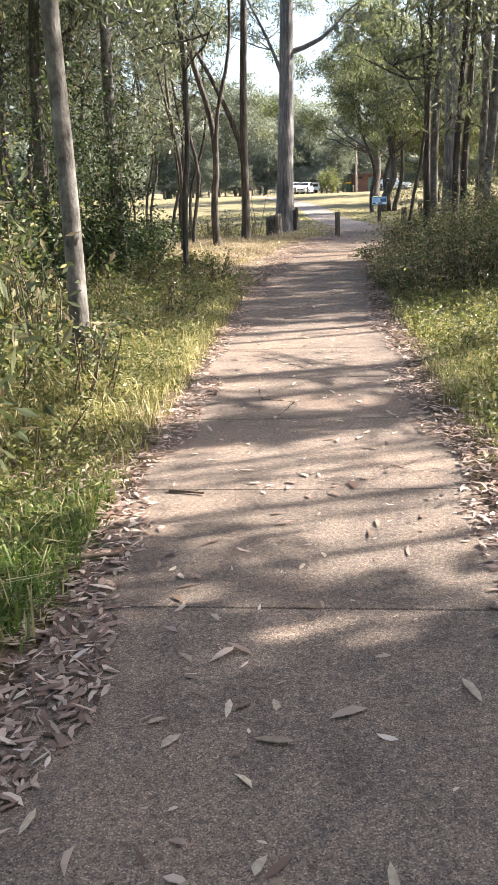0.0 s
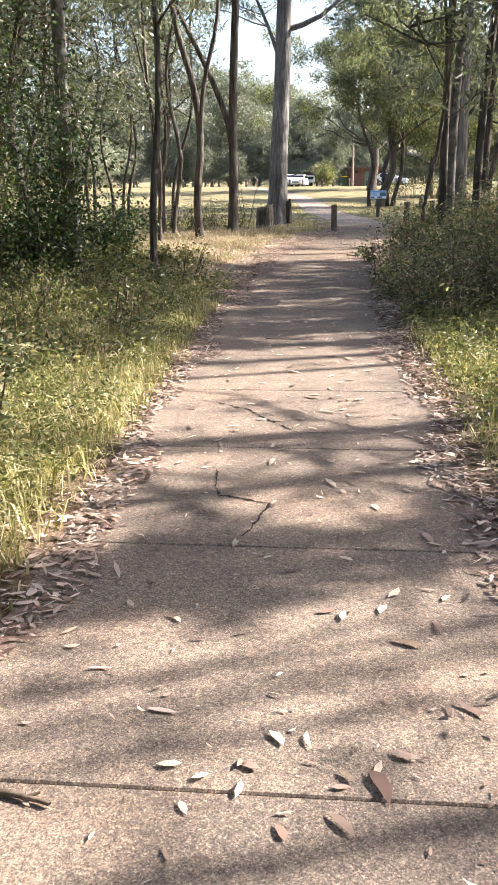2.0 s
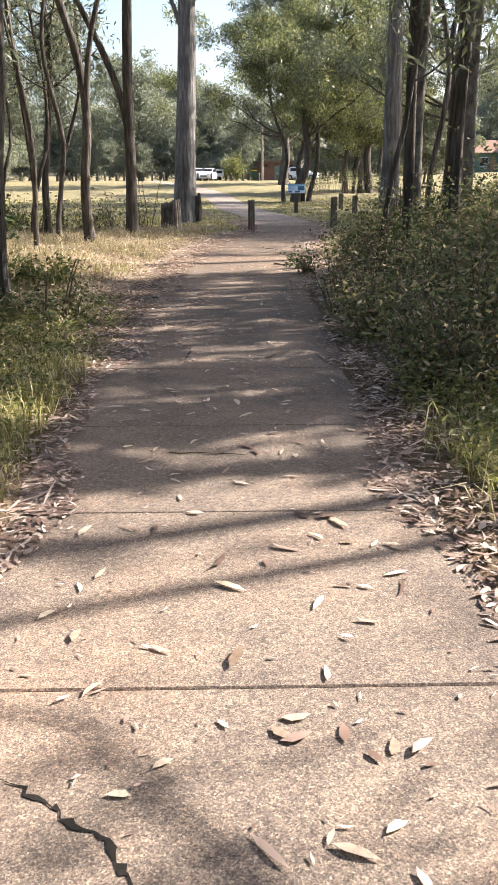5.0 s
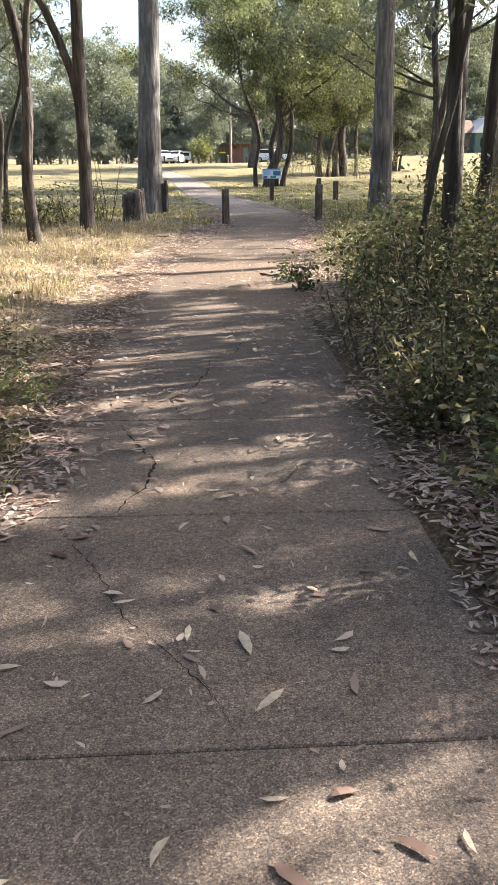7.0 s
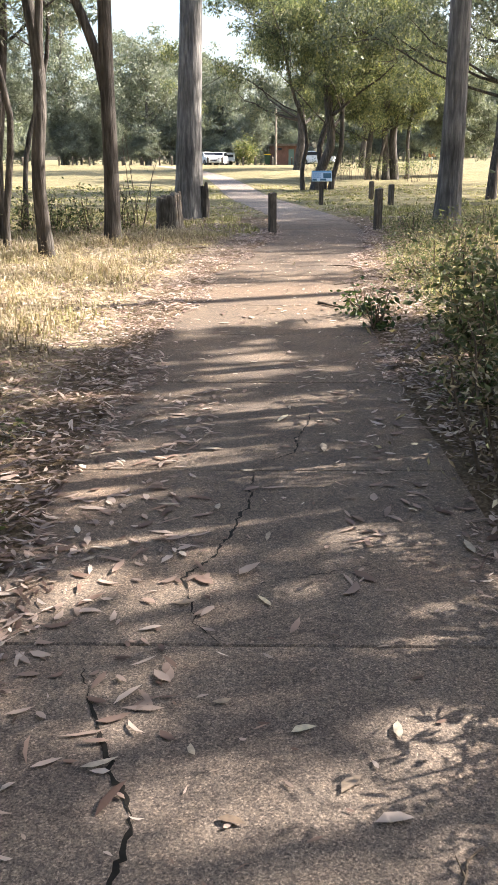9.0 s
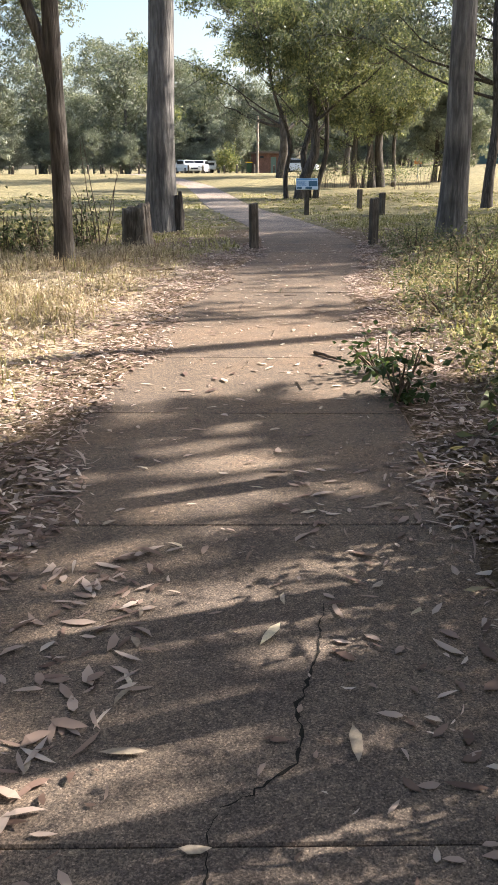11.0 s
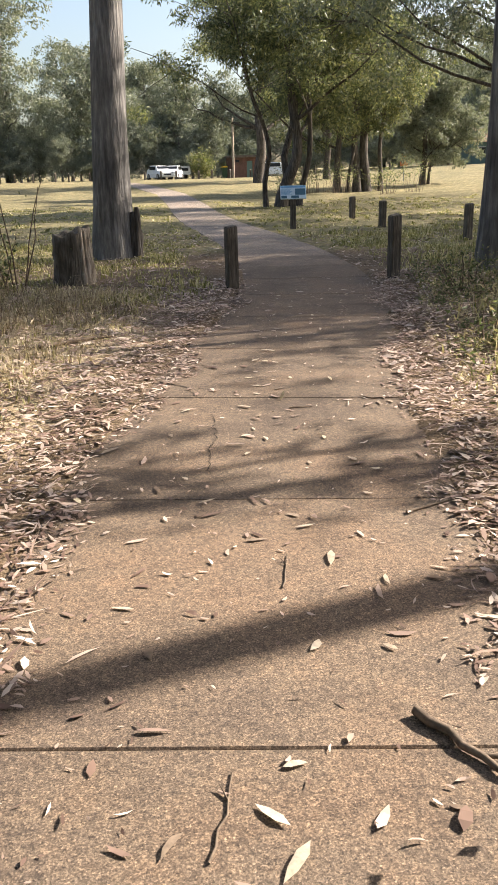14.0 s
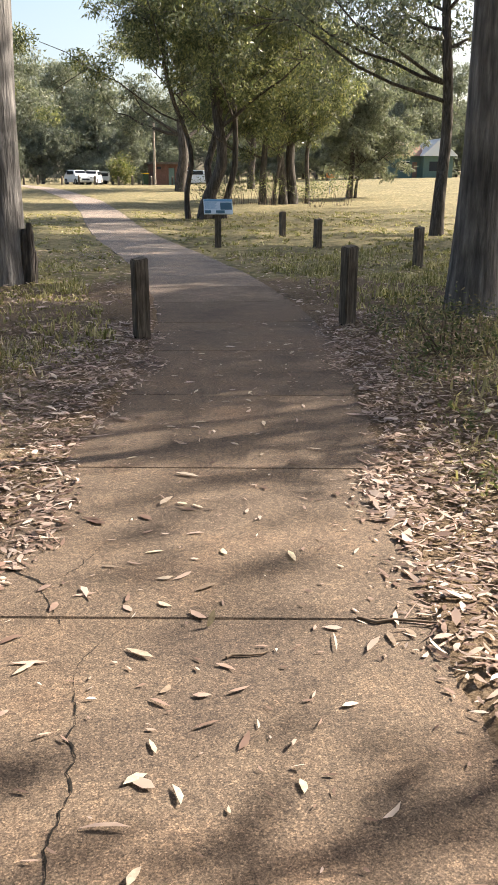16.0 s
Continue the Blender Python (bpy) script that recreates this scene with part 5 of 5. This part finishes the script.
for k, (x, y, L, r, t) in enumerate(((-0.13, 4.36, 0.2, 0.011, -25), (2.15, 20.36, 0.3, 0.004, 72), (2.82, 20.5, 0.36, 0.016, -62), (2.42, 19.65, 0.22, 0.005, 88), (-0.62, 3.5, 0.5, 0.02, 8), (2.55, 21.6, 0.28, 0.0035, 75), (3.3, 22.1, 0.25, 0.007, 20),
                                     (3.75, 24.0, 0.4, 0.007, -15), (3.1, 23.9, 0.15, 0.006, 5), (0.9, 10.7, 0.4, 0.004, -12), (1.3, 26.5, 1.2, 0.03, 30), (2.3, 12.2, 0.9, 0.012, 50), (3.9, 22.6, 0.6, 0.012, -50), (1.6, 13.2, 0.3, 0.005, 60))):
    stick(x, y, L, r, t, 700 + k)

# ---------------------------------------------------------------- the concrete path, slab by slab
bed = np_mesh("path", *(lambda ys: (np.concatenate([np.stack([mid_x(ys) - 0.88, ys, rise(mid_x(ys), ys) - 0.03], 1), np.stack([mid_x(ys) + 0.88, ys, rise(mid_x(ys), ys) - 0.03], 1)]),
      np.stack([np.arange(len(ys) - 1), np.arange(len(ys) - 1) + len(ys), np.arange(len(ys) - 1) + len(ys) + 1, np.arange(len(ys) - 1) + 1], 1)))(np.arange(-6, 46, 0.5)), M_CRACK)
path = tagged(new("path", bed), "worn brown-grey concrete footpath with cracks and open joints", "path", kind="structure")
def skew(y):
    """How far the joints turn with the path."""
    return min(0.25, max(0.099, float(mid_x(y + 0.8) - mid_x(y - 0.8)) / 1.6))


JOINTS = [-6.0, -4.5, -3.0, -1.5, 0.1, 1.6, 3.02, 4.37, 5.84, 7.2, 8.6, 9.9, 11.22, 12.75, 14.16, 15.7, 17.4, 19.05, 20.6, 22.37, 24.2, 25.86, 27.5, 29.2, 30.9, 32.6, 34.3, 36.0, 37.7, 39.4, 41.1, 42.8, 44.5]
g = np.random.default_rng(31)
for y0, y1 in zip(JOINTS, JOINTS[1:]):
    a, b = y0 + 0.003, y1 - 0.003
    bm = bmesh.new()
    n = 4
    rings = []
    tilt, lift = g.normal(0, 0.0006), g.normal(0, 0.0004)
    for ins, z in ((0.0, -0.09), (0.0, -0.006), (0.005, 0.0)):
        ring = []
        ts = np.linspace(a + ins, b - ins, n)
        for y in ts:
            ring.append((float(mid_x(y)) - HALF + ins, y))
        for y in ts[::-1]:
            ring.append((float(mid_x(y)) + HALF - ins, y))
        rings.append([bm.verts.new((x, y - skew(y) * (x - float(mid_x(y))), z + lift + tilt * (y - (a + b) / 2) + float(rise(x, y)))) for x, y in ring])
    for r0, r1 in zip(rings, rings[1:]):
        for i in range(2 * n):
            bm.faces.new((r0[i], r0[(i + 1) % (2 * n)], r1[(i + 1) % (2 * n)], r1[i]))
    for i in range(n - 1):
        t = rings[2]
        bm.faces.new((t[i], t[2 * n - 1 - i], t[2 * n - 2 - i], t[i + 1]))
    bmesh.ops.recalc_face_normals(bm, faces=bm.faces)
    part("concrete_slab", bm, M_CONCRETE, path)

ys = np.arange(44.5, 118, 0.6)
mx = mid_x(ys)
V = np.concatenate([np.stack([mx + s, ys, rise(mx, ys) + dz], 1) for s, dz in ((-0.95, -0.05), (-0.93, 0.0), (0.93, 0.0), (0.95, -0.05))])
k, m = np.arange(len(ys) - 1), len(ys)
F = np.concatenate([np.stack([k + q * m, k + (q + 1) * m, k + (q + 1) * m + 1, k + q * m + 1], 1) for q in range(3)])
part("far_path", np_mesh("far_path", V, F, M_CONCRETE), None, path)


def crack(points, width, seed):
    """A jagged open crack, wider in its middle."""
    g = np.random.default_rng(seed)
    P = np.array(points, float)
    run = np.concatenate([[0], np.cumsum(np.linalg.norm(np.diff(P, axis=0), axis=1))])
    seg = np.interp(np.arange(0, run[-1], 0.022), run, np.arange(len(P)))
    Q = np.stack([np.interp(seg, np.arange(len(P)), P[:, i]) for i in (0, 1)], 1) + g.normal(0, 0.0045, (len(seg), 2)) + np.cumsum(g.normal(0, 0.005, (len(seg), 2)), 0) * np.sin(np.linspace(0, 3.14, len(seg)))[:, None]
    T = np.gradient(Q, axis=0)
    N = np.stack([-T[:, 1], T[:, 0]], 1) / (np.linalg.norm(T, axis=1)[:, None] + 1e-9)
    w = width * (0.25 + np.sin(np.linspace(0.05, 3.09, len(seg)))) * g.uniform(0.15, 1.6, len(seg)) * 0.5
    L, R = Q - N * w[:, None], Q + N * w[:, None]
    V = np.concatenate([np.c_[L, np.full(len(seg), 0.0026)], np.c_[R, np.full(len(seg), 0.0026)]])
    k, m = np.arange(len(seg) - 1), len(seg)
    part("crack", np_mesh("crack", V, np.stack([k, k + 1, k + 1 + m, k + m], 1), M_CRACK), None, path, "open earth-filled crack")


crack([(0.1, 8.38), (0.3, 8.26), (0.52, 8.07), (0.69, 7.72), (0.81, 7.5), (0.98, 7.49)], 0.014, 1)
crack([(0.31, 6.84), (0.3, 6.47), (0.47, 6.39), (0.57, 6.35), (0.52, 6.15), (0.41, 5.91), (0.41, 5.86)], 0.013, 2)
crack([(1.96, 16.71), (1.83, 16.26), (1.78, 15.96), (1.51, 15.8)], 0.008, 10)
crack([(1.51, 15.8), (1.46, 15.53), (1.42, 15.17), (1.33, 14.9), (1.22, 14.72), (1.1, 14.58), (1.14, 14.29), (1.23, 14.17)], 0.009, 3)
crack([(0.8, 14.1), (0.88, 13.66), (0.92, 13.49), (0.93, 13.38), (0.9, 13.26), (0.88, 13.09), (0.81, 12.99), (0.74, 12.8)], 0.01, 4)
crack([(1.16, 14.49), (1.55, 14.6), (2.06, 14.7)], 0.0025, 5)
crack([(2.73, 24.2), (2.62, 24.1), (2.55, 24.0), (2.5, 23.88), (2.5, 23.75), (2.51, 23.66), (2.47, 23.55), (2.49, 23.47), (2.46, 23.4), (2.48, 23.32), (2.44, 23.2), (2.4, 22.88), (2.37, 22.79), (2.46, 22.56), (2.5, 22.38)], 0.0042, 6)
crack([(2.45, 24.63), (2.56, 24.68), (2.64, 24.8), (2.71, 24.95)], 0.003, 9)
crack([(2.1, 24.95), (2.23, 24.88), (2.35, 24.73), (2.45, 24.62), (2.46, 24.5), (2.49, 24.24)], 0.007, 7)
crack([(0.7, 12.79), (0.68, 12.69), (0.59, 12.53), (0.63, 12.42), (0.67, 12.29), (0.7, 12.16), (0.78, 11.9), (1.0, 11.5), (1.08, 11.25)], 0.0038, 8)
